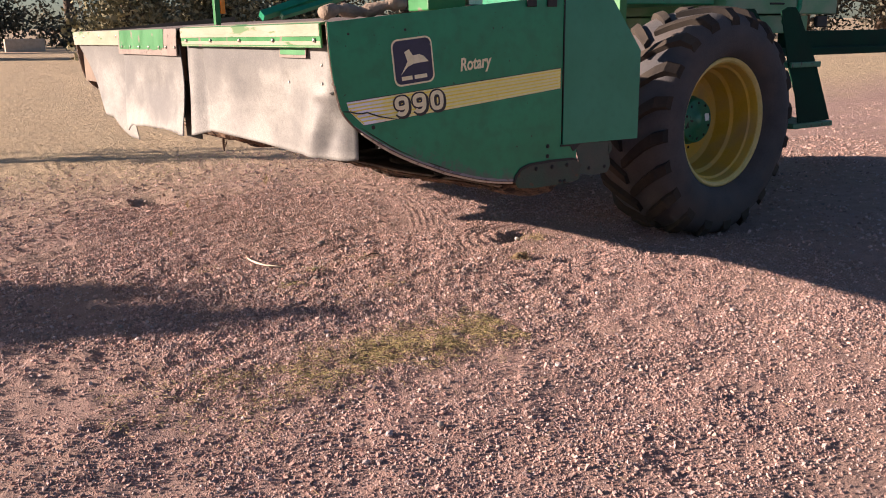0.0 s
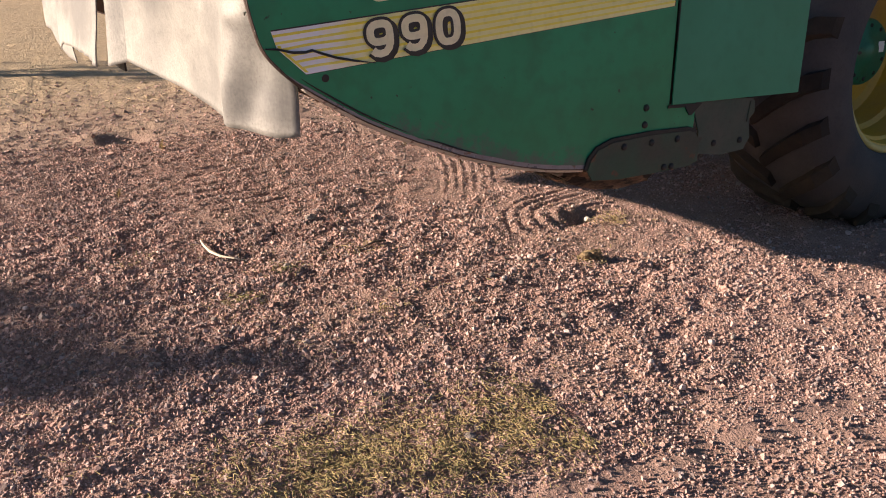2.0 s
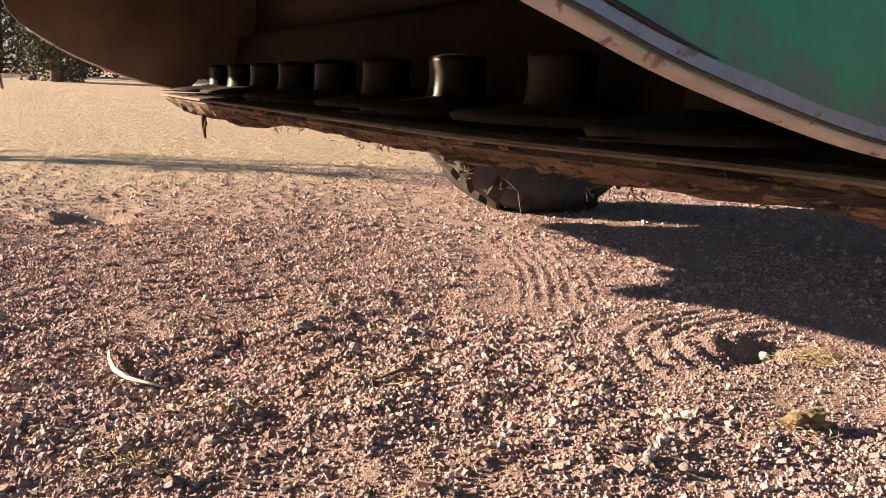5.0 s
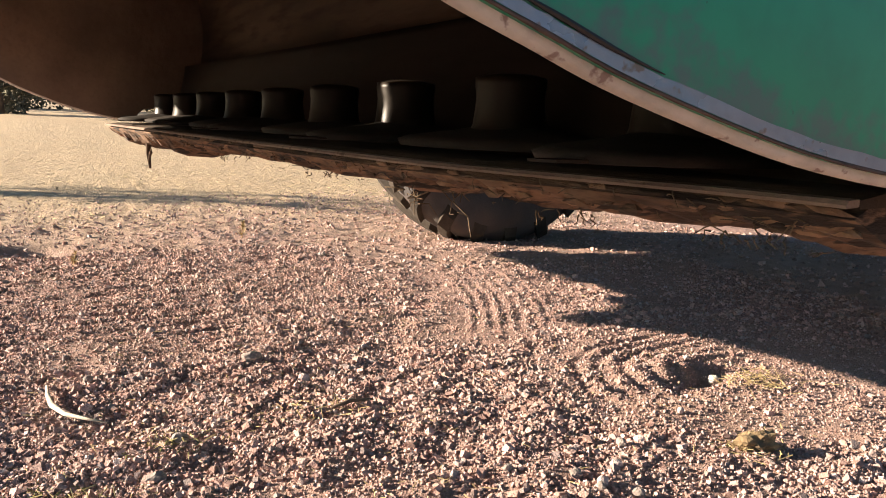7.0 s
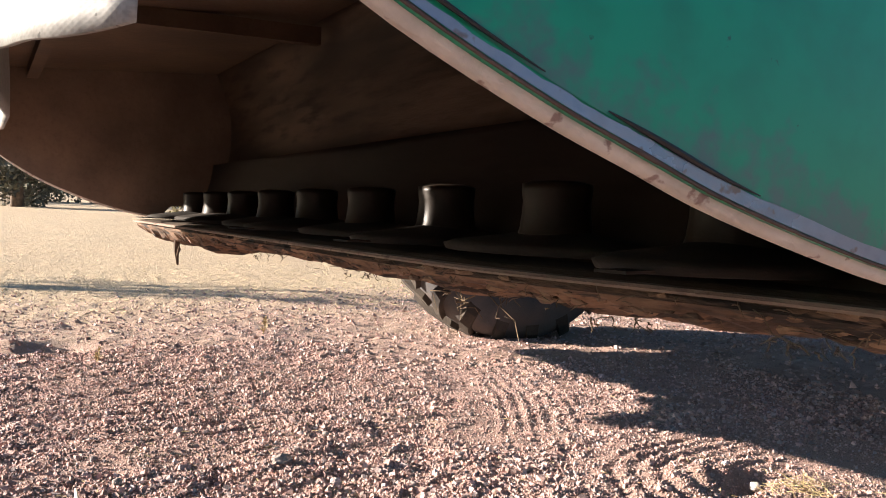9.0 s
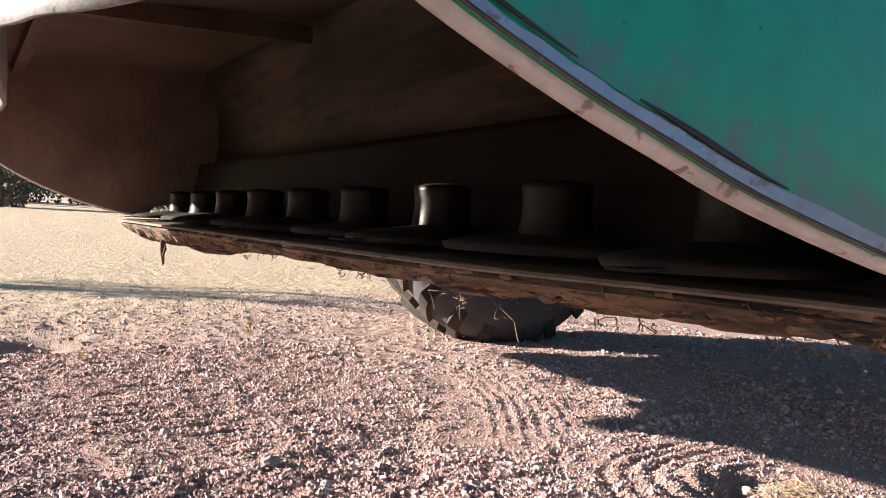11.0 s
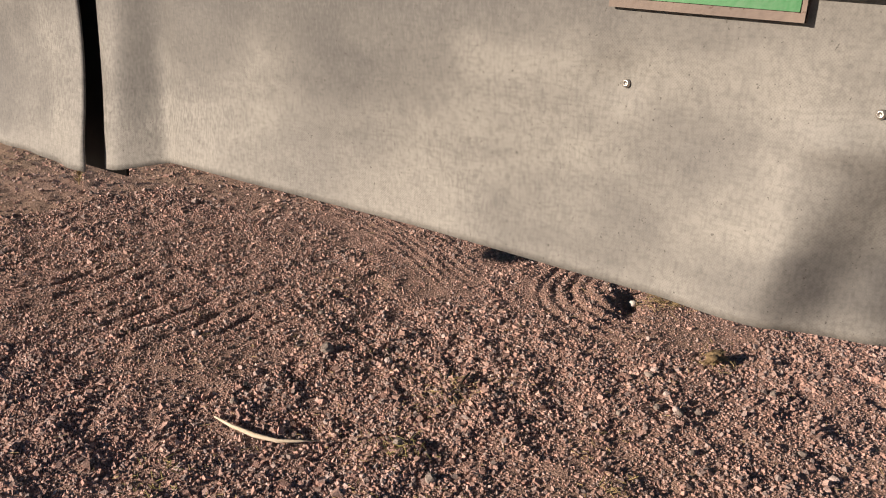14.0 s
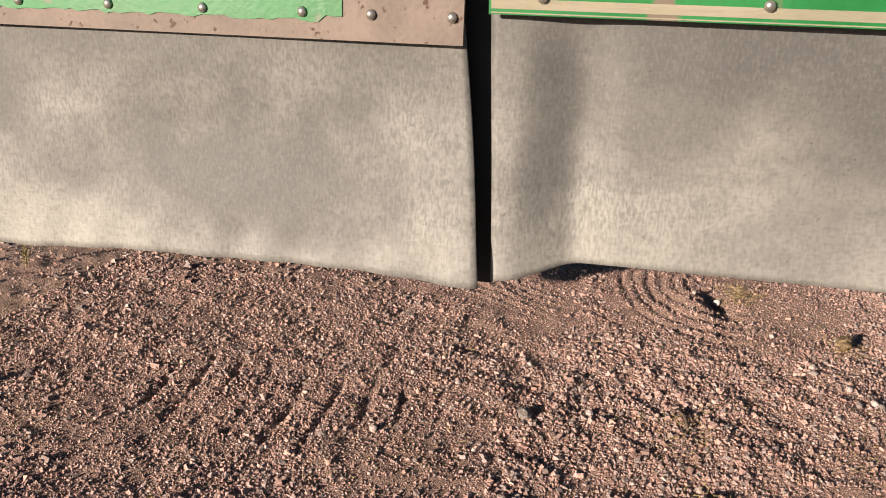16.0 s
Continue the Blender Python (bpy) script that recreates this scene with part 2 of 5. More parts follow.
    return m


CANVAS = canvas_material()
# steel inside the header and hood, colours lifted to stand for dust haze
INNER = mat("dark_stained_steel", (0.12, 0.080, 0.055), (0.21, 0.145, 0.10), 0.65, scale=3, bump=0.3, bump_scale=25)
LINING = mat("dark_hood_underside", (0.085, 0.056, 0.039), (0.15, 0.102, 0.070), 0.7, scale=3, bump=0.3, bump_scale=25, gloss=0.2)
BAR_TOP = mat("mud_stained_steel", (0.045, 0.032, 0.024), (0.10, 0.068, 0.048), 0.85, scale=9, bump=0.4, bump_scale=40, gloss=0.2)
MUD_EDGE = mat("scraped_muddy_edge", (0.15, 0.10, 0.075), (0.24, 0.17, 0.13), 0.8, scale=5, bump=0.4, bump_scale=60, spots=(0.09, 0.058, 0.04), spot_scale=26, spot_level=0.60)
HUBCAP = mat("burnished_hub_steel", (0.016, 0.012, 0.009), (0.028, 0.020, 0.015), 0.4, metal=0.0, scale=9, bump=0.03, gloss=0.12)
SHADE_SHEET = mat("black_shade_sheet", (0.014, 0.010, 0.008), (0.034, 0.024, 0.018), 0.55, scale=2.5, fine=12, fine_amount=0.5, bump=0.2, bump_scale=14, gloss=0.2, stretch=(1, 0.3, 1.5))
REAR = mat("dark_stained_rear_steel", (0.040, 0.028, 0.020), (0.165, 0.112, 0.078), 0.6, scale=2.2, fine=9, fine_amount=0.7, bump=0.3, bump_scale=14, gloss=0.25, stretch=(1, 0.35, 2.4))
RIM_EDGE = mat("pale_yellow_rim_edge", (0.62, 0.50, 0.16), (0.7, 0.58, 0.24), 0.55, scale=9, bump=0.1)
MUD = mat("caked_mud", (0.055, 0.033, 0.022), (0.26, 0.155, 0.095), 0.95, scale=12, fine=60, fine_amount=0.7, bump=1.0, bump_scale=38, stretch=(1, 0.35, 2.6), spots=(0.03, 0.02, 0.015), spot_scale=15, spot_level=0.54)
MUD_SLAB = mat("dry_orange_mud", (0.16, 0.092, 0.053), (0.27, 0.165, 0.10), 0.95, scale=16, fine=70, fine_amount=0.5, bump=0.7, bump_scale=60, island=0.3)
STEEL = mat("zinc_steel", (0.42, 0.40, 0.37), (0.6, 0.57, 0.52), 0.35, metal=0.8, scale=40, bump=0.05)
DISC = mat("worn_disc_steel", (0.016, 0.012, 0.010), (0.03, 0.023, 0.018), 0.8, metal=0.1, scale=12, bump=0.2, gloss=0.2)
TAN_PAINT = mat("chipped_tan_paint", (0.27, 0.21, 0.105), (0.36, 0.285, 0.15), 0.7, scale=12, bump=0.2, spots=(0.12, 0.075, 0.05), spot_scale=50, spot_level=0.6)
ROOT = mat("dry_roots", (0.08, 0.055, 0.035), (0.16, 0.115, 0.07), 0.95, scale=30, bump=0.0)
DARK_RUST = mat("dark_brown_rust", (0.055, 0.036, 0.03), (0.12, 0.08, 0.065), 0.8, scale=14, bump=0.4, bump_scale=80, spots=(0.28, 0.22, 0.19), spot_scale=22, spot_level=0.62)
RUST = mat("brown_rusty_steel", (0.11, 0.08, 0.066), (0.18, 0.14, 0.115), 0.6, metal=0.4, scale=60, bump=0.2)
RUBBER = mat("tyre_rubber", (0.062, 0.061, 0.067), (0.088, 0.084, 0.087), 0.85, scale=5, bump=0.35, bump_scale=120, gloss=0.3, dust=(0.11, 0.09, 0.08), dust_level=0.6)
TREAD = mat("dusty_tread_rubber", (0.025, 0.022, 0.021), (0.070, 0.057, 0.046), 0.95, scale=3, bump=0.4, bump_scale=90, gloss=0.2)
YELLOW = mat("yellow_rim_paint", (0.55, 0.36, 0.035), (0.62, 0.43, 0.06), 0.5, scale=6, bump=0.05, dust=(0.38, 0.28, 0.12), dust_level=0.6)
HUB = mat("green_hub_paint", (0.02, 0.15, 0.085), (0.03, 0.19, 0.11), 0.4, scale=20, bump=0.1, spots=(0.02, 0.03, 0.03), spot_scale=30)
STRIPE_Y = mat("yellow_decal", (0.88, 0.74, 0.06), (0.92, 0.80, 0.12), 0.4, scale=8, bump=0.02)
STRIPE_M = mat("middle_yellow_decal", (0.90, 0.80, 0.12), (0.92, 0.84, 0.20), 0.4, scale=8, bump=0.02)


def fading_decal():
    """A decal whose pale yellow goes over into bluish white towards its front end, raggedly."""
    m = mat("fading_yellow_decal", (0.90, 0.84, 0.36), (0.93, 0.88, 0.46), 0.4, scale=8, bump=0.02)
    n, l = m.node_tree.nodes, m.node_tree.links
    bsdf = n["Principled BSDF"]
    tc, sep, worn = n.new("ShaderNodeTexCoord"), n.new("ShaderNodeSeparateXYZ"), n.new("ShaderNodeTexNoise")
    worn.inputs["Scale"].default_value = 22
    shift, share, mix = n.new("ShaderNodeMath"), n.new("ShaderNodeMapRange"), n.new("ShaderNodeMix")
    shift.operation = "MULTIPLY_ADD"
    shift.inputs[1].default_value = 0.16
    share.inputs[1].default_value, share.inputs[2].default_value = 0.34, 0.20
    mix.data_type = "RGBA"
    mix.inputs[7].default_value = (0.88, 0.89, 0.97, 1)
    l.new(tc.outputs["Object"], sep.inputs[0])
    l.new(tc.outputs["Object"], worn.inputs["Vector"])
    l.new(worn.outputs["Fac"], shift.inputs[0])
    l.new(sep.outputs["X"], shift.inputs[2])
    l.new(shift.outputs[0], share.inputs[0])
    l.new(share.outputs[0], mix.inputs[0])
    l.new(bsdf.inputs["Base Color"].links[0].from_socket, mix.inputs[6])
    l.new(mix.outputs[2], bsdf.inputs["Base Color"])
    return m


STRIPE_FADE = fading_decal()
STRIPE_W = mat("faded_white_decal", (0.84, 0.84, 0.88), (0.9, 0.88, 0.86), 0.45, scale=10, bump=0.02)
BLACK = mat("black_decal", (0.015, 0.016, 0.02), (0.03, 0.03, 0.035), 0.4, scale=30, bump=0.02)
CREAM = mat("cream_decal", (0.84, 0.78, 0.50), (0.88, 0.82, 0.58), 0.4, scale=20, bump=0.02)
NAVY = mat("navy_decal", (0.02, 0.022, 0.06), (0.03, 0.032, 0.075), 0.4, scale=20, bump=0.02)
TARP = mat("tan_tarp", (0.22, 0.165, 0.125), (0.34, 0.26, 0.20), 0.95, scale=16, bump=0.9, bump_scale=55)
ORANGE = mat("orange_lens", (0.8, 0.22, 0.02), (0.85, 0.28, 0.03), 0.25, scale=20, bump=0.0)
# paler than the machine's green: its reflection put into the colour
PALE_GREEN = mat("pale_green_panel", (0.10, 0.30, 0.15), (0.15, 0.36, 0.2), 0.5, scale=3, bump=0.03, dust=(0.25, 0.33, 0.22))
DARK = mat("black_rubber", (0.012, 0.012, 0.013), (0.02, 0.02, 0.02), 0.6, scale=20, bump=0.1)
STONE = mat("pink_gravel", (0.36, 0.22, 0.185), (0.50, 0.335, 0.29), 0.9, scale=16, fine=260, fine_amount=0.35, bump=0.5, bump_scale=300, island=0.44, island_tint=(0.36, 0.29, 0.275))
STONE_GREY = mat("pale_stone", (0.20, 0.165, 0.15), (0.31, 0.268, 0.242), 0.9, scale=30, fine=200, bump=0.4, bump_scale=200)
STONE_WHITE = mat("white_quartz", (0.62, 0.58, 0.54), (0.72, 0.68, 0.64), 0.7, scale=30, fine=200, bump=0.3, bump_scale=200)
DRY = mat("dry_grass_blades", (0.34, 0.26, 0.14), (0.48, 0.38, 0.22), 0.9, scale=2, fine=100, bump=0.0, island=0.4)
STRAW = mat("chopped_hay", (0.24, 0.18, 0.08), (0.40, 0.31, 0.15), 0.9, scale=9, fine=100, bump=0.0, island=0.5)
GREEN_STRAW = mat("green_hay", (0.17, 0.15, 0.055), (0.30, 0.26, 0.10), 0.9, scale=9, fine=100, bump=0.0, island=0.5)
WOOD = mat("bleached_wood", (0.58, 0.48, 0.36), (0.7, 0.62, 0.5), 0.85, scale=20, bump=0.3, stretch=(1, 1, 6))
SOIL = mat("dry_soil", (0.13, 0.09, 0.05), (0.25, 0.18, 0.10), 1.0, scale=20, bump=0.8, bump_scale=60)
BARK = mat("bark", (0.08, 0.055, 0.04), (0.15, 0.11, 0.08), 0.95, scale=6, bump=0.8, bump_scale=12)
# leaf colours lifted for dust haze; the second also holds the woods' shade
LEAF = mat("juniper_foliage", (0.16, 0.15, 0.085), (0.26, 0.235, 0.14), 0.9, scale=0.6, fine=3, bump=0.0, island=0.5)
LEAF_DARK = mat("shaded_foliage", (0.09, 0.085, 0.06), (0.14, 0.128, 0.09), 0.9, scale=0.5, fine=2, bump=0.0, island=0.45)
CONCRETE = mat("pale_concrete", (0.42, 0.36, 0.29), (0.52, 0.45, 0.37), 0.9, scale=4, bump=0.3)


def ground_material():
    """Pink gravel with fines between, dry grass further off."""
    m = bpy.data.materials.new("pink_gravel_ground")
    m.use_nodes = True
    n, l = m.node_tree.nodes, m.node_tree.links
    bsdf = n["Principled BSDF"]
    bsdf.inputs["Roughness"].default_value = 0.95
    tc = n.new("ShaderNodeTexCoord")

    def tex(kind, s, detail=5.0):
        t = n.new(kind)
        t.inputs["Scale"].default_value = s
        if "Detail" in t.inputs:
            t.inputs["Detail"].default_value = detail
        l.new(tc.outputs["Object"], t.inputs["Vector"])
        return t

    def mrange(sock, a, b, c=0.0, d=1.0):
        r = n.new("ShaderNodeMapRange")
        for i, v in enumerate((a, b, c, d)):
            r.inputs[1 + i].default_value = v
        l.new(sock, r.inputs[0])
        return r.outputs[0]

    def mixc(fac, a, b, mode="MIX"):
        x = n.new("ShaderNodeMix")
        x.data_type, x.blend_type = "RGBA", mode
        for sock, v in ((0, fac), (6, a), (7, b)):
            if isinstance(v, (int, float)):
                x.inputs[sock].default_value = v
            elif isinstance(v, tuple):
                x.inputs[sock].default_value = (*v, 1)
            else:
                l.new(v, x.inputs[sock])
        return x.outputs[2]

    vor = tex("ShaderNodeTexVoronoi", 85)
    vor2 = tex("ShaderNodeTexVoronoi", 190)
    bw = n.new("ShaderNodeRGBToBW")
    l.new(vor.outputs["Color"], bw.inputs[0])
    bw2 = n.new("ShaderNodeRGBToBW")
    l.new(vor2.outputs["Color"], bw2.inputs[0])
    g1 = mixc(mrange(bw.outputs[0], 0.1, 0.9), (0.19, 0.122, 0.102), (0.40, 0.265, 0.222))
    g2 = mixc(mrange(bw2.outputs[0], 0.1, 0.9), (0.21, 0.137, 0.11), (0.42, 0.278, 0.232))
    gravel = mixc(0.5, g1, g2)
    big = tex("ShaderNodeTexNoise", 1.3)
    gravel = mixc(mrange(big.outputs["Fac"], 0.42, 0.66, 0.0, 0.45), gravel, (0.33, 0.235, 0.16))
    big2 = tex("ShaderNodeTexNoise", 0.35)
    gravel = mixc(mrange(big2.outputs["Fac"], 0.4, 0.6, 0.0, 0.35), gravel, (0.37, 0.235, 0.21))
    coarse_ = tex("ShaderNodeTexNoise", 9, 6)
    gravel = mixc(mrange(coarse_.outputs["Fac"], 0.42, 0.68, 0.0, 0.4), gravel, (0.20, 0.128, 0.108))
    # dry grass beyond the gravel yard
    sep = n.new("ShaderNodeSeparateXYZ")
    l.new(tc.outputs["Object"], sep.inputs[0])
    along = n.new("ShaderNodeMath")
    along.operation = "MULTIPLY_ADD"
    l.new(sep.outputs["X"], along.inputs[0])
    along.inputs[1].default_value = -0.25
    l.new(sep.outputs["Y"], along.inputs[2])
    edge = n.new("ShaderNodeMath")
    edge.operation = "MULTIPLY_ADD"
    l.new(tex("ShaderNodeTexNoise", 1.6).outputs["Fac"], edge.inputs[0])
    edge.inputs[1].default_value = 2.2
    l.new(along.outputs[0], edge.inputs[2])
    gr = tex("ShaderNodeTexNoise", 14, 8)
    grass = mixc(mrange(gr.outputs["Fac"], 0.3, 0.7), (0.34, 0.25, 0.15), (0.51, 0.39, 0.25))
    gr2 = tex("ShaderNodeTexNoise", 0.8, 4)
    grass = mixc(mrange(gr2.outputs["Fac"], 0.45, 0.7, 0, 0.6), grass, (0.38, 0.30, 0.19))
    col = mixc(mrange(edge.outputs[0], 4.6, 8.4), gravel, grass)
    l.new(col, bsdf.inputs["Base Color"])
    h = n.new("ShaderNodeMath")
    h.operation = "ADD"
    l.new(vor.outputs["Distance"], h.inputs[0])
    l.new(vor2.outputs["Distance"], h.inputs[1])
    bp = n.new("ShaderNodeBump")
    bp.invert = True
    bp.inputs["Strength"].default_value = 0.9
    bp.inputs["Distance"].default_value = 0.006
    l.new(h.outputs[0], bp.inputs["Height"])
    l.new(bp.outputs[0], bsdf.inputs["Normal"])
    return m


# ---- mesh helpers ----
def thing(name, at, label, category, kind="", group=""):
    ob = new(name)
    ob.empty_display_size = 0.1
    ob.location = at
    return tagged(ob, label, category, group, kind)


def hang(ob, parent):
    ob.parent = parent
    if parent.type == "EMPTY":
        ob.matrix_parent_inverse = Matrix.Translation(-Vector(parent.location))
    return ob


def mesh_of(bm, name, material, smooth=False):
    bmesh.ops.recalc_face_normals(bm, faces=bm.faces)
    me = bpy.data.meshes.new(name)
    bm.to_mesh(me)
    bm.free()
    me.materials.append(material)
    if smooth:
        me.polygons.foreach_set("use_smooth", [True] * len(me.polygons))
    return me


def part(name, bm, material, parent, label="", smooth=False):
    ob = new(name, mesh_of(bm, name, material, smooth))
    if label:
        tagged(ob, label)
    return hang(ob, parent) if parent else ob


def placed(name, me, parent, m, label=""):
    """A part that shares its mesh with others, at the pose m (world)."""
    ob = new(name, me)
    hang(ob, parent)
    ob.matrix_basis = m
    if label:
        tagged(ob, label)
    return ob


def solo(name, bm, material, label, category, smooth=False, kind="", group=""):
    return tagged(new(name, mesh_of(bm, name, material, smooth)), label, category, group, kind)


def box(bm, x0, x1, y0, y1, z0, z1, bevel=0.0, m=None):
    r = bmesh.ops.create_cube(bm, size=1)
    vs = r["verts"]
    for v in vs:
        v.co = Vector((x0 + (v.co.x + 0.5) * (x1 - x0), y0 + (v.co.y + 0.5) * (y1 - y0), z0 + (v.co.z + 0.5) * (z1 - z0)))
    if m:
        bmesh.ops.transform(bm, matrix=m, verts=vs)
    if bevel:
        es = {e for v in vs for e in v.link_edges}
        bmesh.ops.bevel(bm, geom=list(es), offset=bevel, segments=2, affect="EDGES", profile=0.5)


def prism(bm, outline, y0, y1, bevel=0.0):
    """A plate: an outline of (x, z), from y0 to y1."""
    a = [bm.verts.new((x, y0, z)) for x, z in outline]
    b = [bm.verts.new((x, y1, z)) for x, z in outline]
    k = len(outline)
    bm.faces.new(a)
    bm.faces.new(b[::-1])
    for i in range(k):
        bm.faces.new((a[i], b[i], b[(i + 1) % k], a[(i + 1) % k]))


def tube(bm, path, radius, sides=10, flat=1.0, caps=True):
    """A round bar along points; radius is a number or one for each point."""
    rings = []
    k = len(path)
    pts = [Vector(p) for p in path]
    for i, p in enumerate(pts):
        d = (pts[min(i + 1, k - 1)] - pts[max(i - 1, 0)]).normalized()
        side = d.cross(Vector((0, 0, 1)))
        if side.length < 0.05:
            side = d.cross(Vector((0, 1, 0)))
        side.normalize()
        up = side.cross(d)
        r = radius[i] if isinstance(radius, (list, tuple)) else radius
        rings.append([bm.verts.new(p + r * (math.cos(a) * side + flat * math.sin(a) * up)) for a in (2 * math.pi * j / sides for j in range(sides))])
    for a, b in zip(rings, rings[1:]):
        for j in range(sides):
            bm.faces.new((a[j], a[(j + 1) % sides], b[(j + 1) % sides], b[j]))
    if caps:
        bm.faces.new(rings[0][::-1])
        bm.faces.new(rings[-1])


def lathe(bm, profile, centre, sides=64):
    """Turns (radius, y) round an axle along y."""
    rings = []
    for r, y in profile:
        rings.append([bm.verts.new((centre[0] + r * math.cos(a), centre[1] + y, centre[2] + r * math.sin(a))) for a in (2 * math.pi * j / sides for j in range(sides))])
    for a, b in zip(rings, rings[1:]):
        for j in range(sides):
            bm.faces.new((a[j], a[(j + 1) % sides], b[(j + 1) % sides], b[j]))
    return rings


def sheet(bm, f, nu, nv, thick):
    """A hanging sheet: f(u, v) gives the front face, the back lies thick behind it in x."""
    front = [[bm.verts.new(f(i / nu, j / nv)) for j in range(nv + 1)] for i in range(nu + 1)]
    back = [[bm.verts.new(Vector(f(i / nu, j / nv)) + Vector((thick, 0, 0))) for j in range(nv + 1)] for i in range(nu + 1)]
    for g in (front, back):
        for i in range(nu):
            for j in range(nv):
                bm.faces.new((g[i][j], g[i + 1][j], g[i + 1][j + 1], g[i][j + 1]))
    for i in range(nu):
        for j in (0, nv):
            bm.faces.new((front[i][j], front[i + 1][j], back[i + 1][j], back[i][j]))
    for j in range(nv):
        for i in (0, nu):
            bm.faces.new((front[i][j], front[i][j + 1], back[i][j + 1], back[i][j]))


SKEW = -0.0925


def skewed(bm):
    for v in bm.verts:
        v.co.x += SKEW * v.co.y
    return bm


def smooth01(a, b, x):
    t = min(1, max(0, (x - a) / (b - a)))
    return t * t * (3 - 2 * t)


def value_noise(x, y, size, seed):
    rng = np.random.RandomState(seed)
    table = rng.rand(256, 256)
    fx, fy = x / size, y / size
    ix, iy = np.floor(fx).astype(int), np.floor(fy).astype(int)
    u, v = fx - ix, fy - iy
    u, v = u * u * (3 - 2 * u), v * v * (3 - 2 * v)
    a, b = table[ix % 256, iy % 256], table[(ix + 1) % 256, iy % 256]
    c, d = table[ix % 256, (iy + 1) % 256], table[(ix + 1) % 256, (iy + 1) % 256]
    return (a * (1 - u) + b * u) * (1 - v) + (c * (1 - u) + d * u) * v - 0.5


# ---- ground ----
def _in(v, lo, hi, soft):
    return np.clip((v - lo) / soft, 0, 1) * np.clip((hi - v) / soft, 0, 1)


def worked(x, y):
    """How far the wheels have ground the gravel to fines, 0 to 1."""
    a = _in(np.hypot((x - 2.1) / 1.3, y - 1.4), -1, 0.62, 0.12)
    s = y - 2.1
    w = x - (1.49 + 0.56 * s - 0.18 * s * s)
    b = _in(w, -0.35, 0.5, 0.2) * _in(y, 1.8, 4.2, 0.3)
    c = _in(x, -0.1, 0.9, 0.2) * _in(y, 1.95, 3.6, 0.2)
    d = np.clip((y - 2.3) / 1.2, 0, 0.5)
    return np.clip(np.maximum.reduce([a, b, c * 0.8, d]) + 0.5 * value_noise(x, y, 0.3, 77), 0, 1)


def ground_height(x, y):
    r = np.hypot(x, y)
    near = np.clip((14 - r) / 8, 0, 1)
    h = 0.028 * value_noise(x, y, 0.9, 1) + near * (1 - 0.5 * worked(x, y)) * (0.019 * value_noise(x, y, 0.22, 2) + (0.009 + 0.011 * np.clip((y + 0.9) / 0.8, 0, 1)) * value_noise(x, y, 0.07, 3))
    # tread marks left by turning wheels: rings, a bent trail, and straight bars
    dist = np.hypot((x - 2.13) / 1.32, y - 1.36)
    ang = np.degrees(np.arctan2(y - 1.36, (x - 2.13) / 1.32)) % 360
    h = h + _in(dist, 0.10, 0.53, 0.04) * _in(ang, 75, 215, 14) * 0.0057 * np.sin(2 * math.pi * (dist + 0.02 * value_noise(x, y, 0.15, 9)) / 0.062)
    s = y - 2.1
    w = x - (1.49 + 0.56 * s - 0.18 * s * s)
    h = h + _in(w, -0.10, 0.36, 0.06) * _in(y, 2.0, 3.7, 0.25) * 0.0036 * np.sin(2 * math.pi * w / 0.062)
    bend = y - 0.3 * (x - 0.15) ** 2 + 0.04 * value_noise(x, y, 0.3, 8)
    groove = np.clip(np.sin(2 * math.pi * (bend - 2.2) / 0.135), 0, 1) ** 4
    h = h - _in(x, 0.16 + 0.06 * value_noise(bend, bend, 0.13, 10), 0.68, 0.06) * _in(y, 2.1, 3.4, 0.12) * (0.6 + value_noise(x, y, 0.25, 12)) * 0.016 * groove
    # the scraped hollow beside the ridges
    px, py = x - 1.90, y - 1.375
    u, v = -px * 0.36 + py * 0.93, px * 0.93 + py * 0.36
    h = h - 0.042 * np.exp(-(u / 0.04) ** 2 - (v / 0.125) ** 2) + 0.026 * np.exp(-((u - 0.12) / 0.07) ** 2 - (v / 0.2) ** 2)
    h = h - 0.045 * np.exp(-((x + 0.05) / 0.15) ** 2 - ((y - 4.46) / 0.12) ** 2) + 0.04 * np.exp(-((x + 0.28) / 0.12) ** 2 - ((y - 4.55) / 0.14) ** 2)
    far = np.clip(r - 14, 0, None)
    return h + 0.011 * far


def spaced(lo, hi, step, far):
    mid = list(np.arange(lo, hi + 1e-6, step))
    out, d = [], step
    p = hi
    while p < far:
        d *= 1.22
        p += d
        out.append(p)
    back, d, p = [], step, lo
    while p > -far:
        d *= 1.22
        p -= d
        back.append(p)
    return np.array(back[::-1] + mid + out)


def grid_mesh(name, xs, ys, material):
    X, Y = np.meshgrid(xs, ys, indexing="ij")
    Z = ground_height(X, Y)
    nx, ny = X.shape
    co = np.stack((X, Y, Z), -1).reshape(-1, 3)
    idx = np.arange(nx * ny).reshape(nx, ny)
    quads = np.stack((idx[:-1, :-1], idx[1:, :-1], idx[1:, 1:], idx[:-1, 1:]), -1).reshape(-1, 4)
    return raw_mesh(name, co, quads, material)


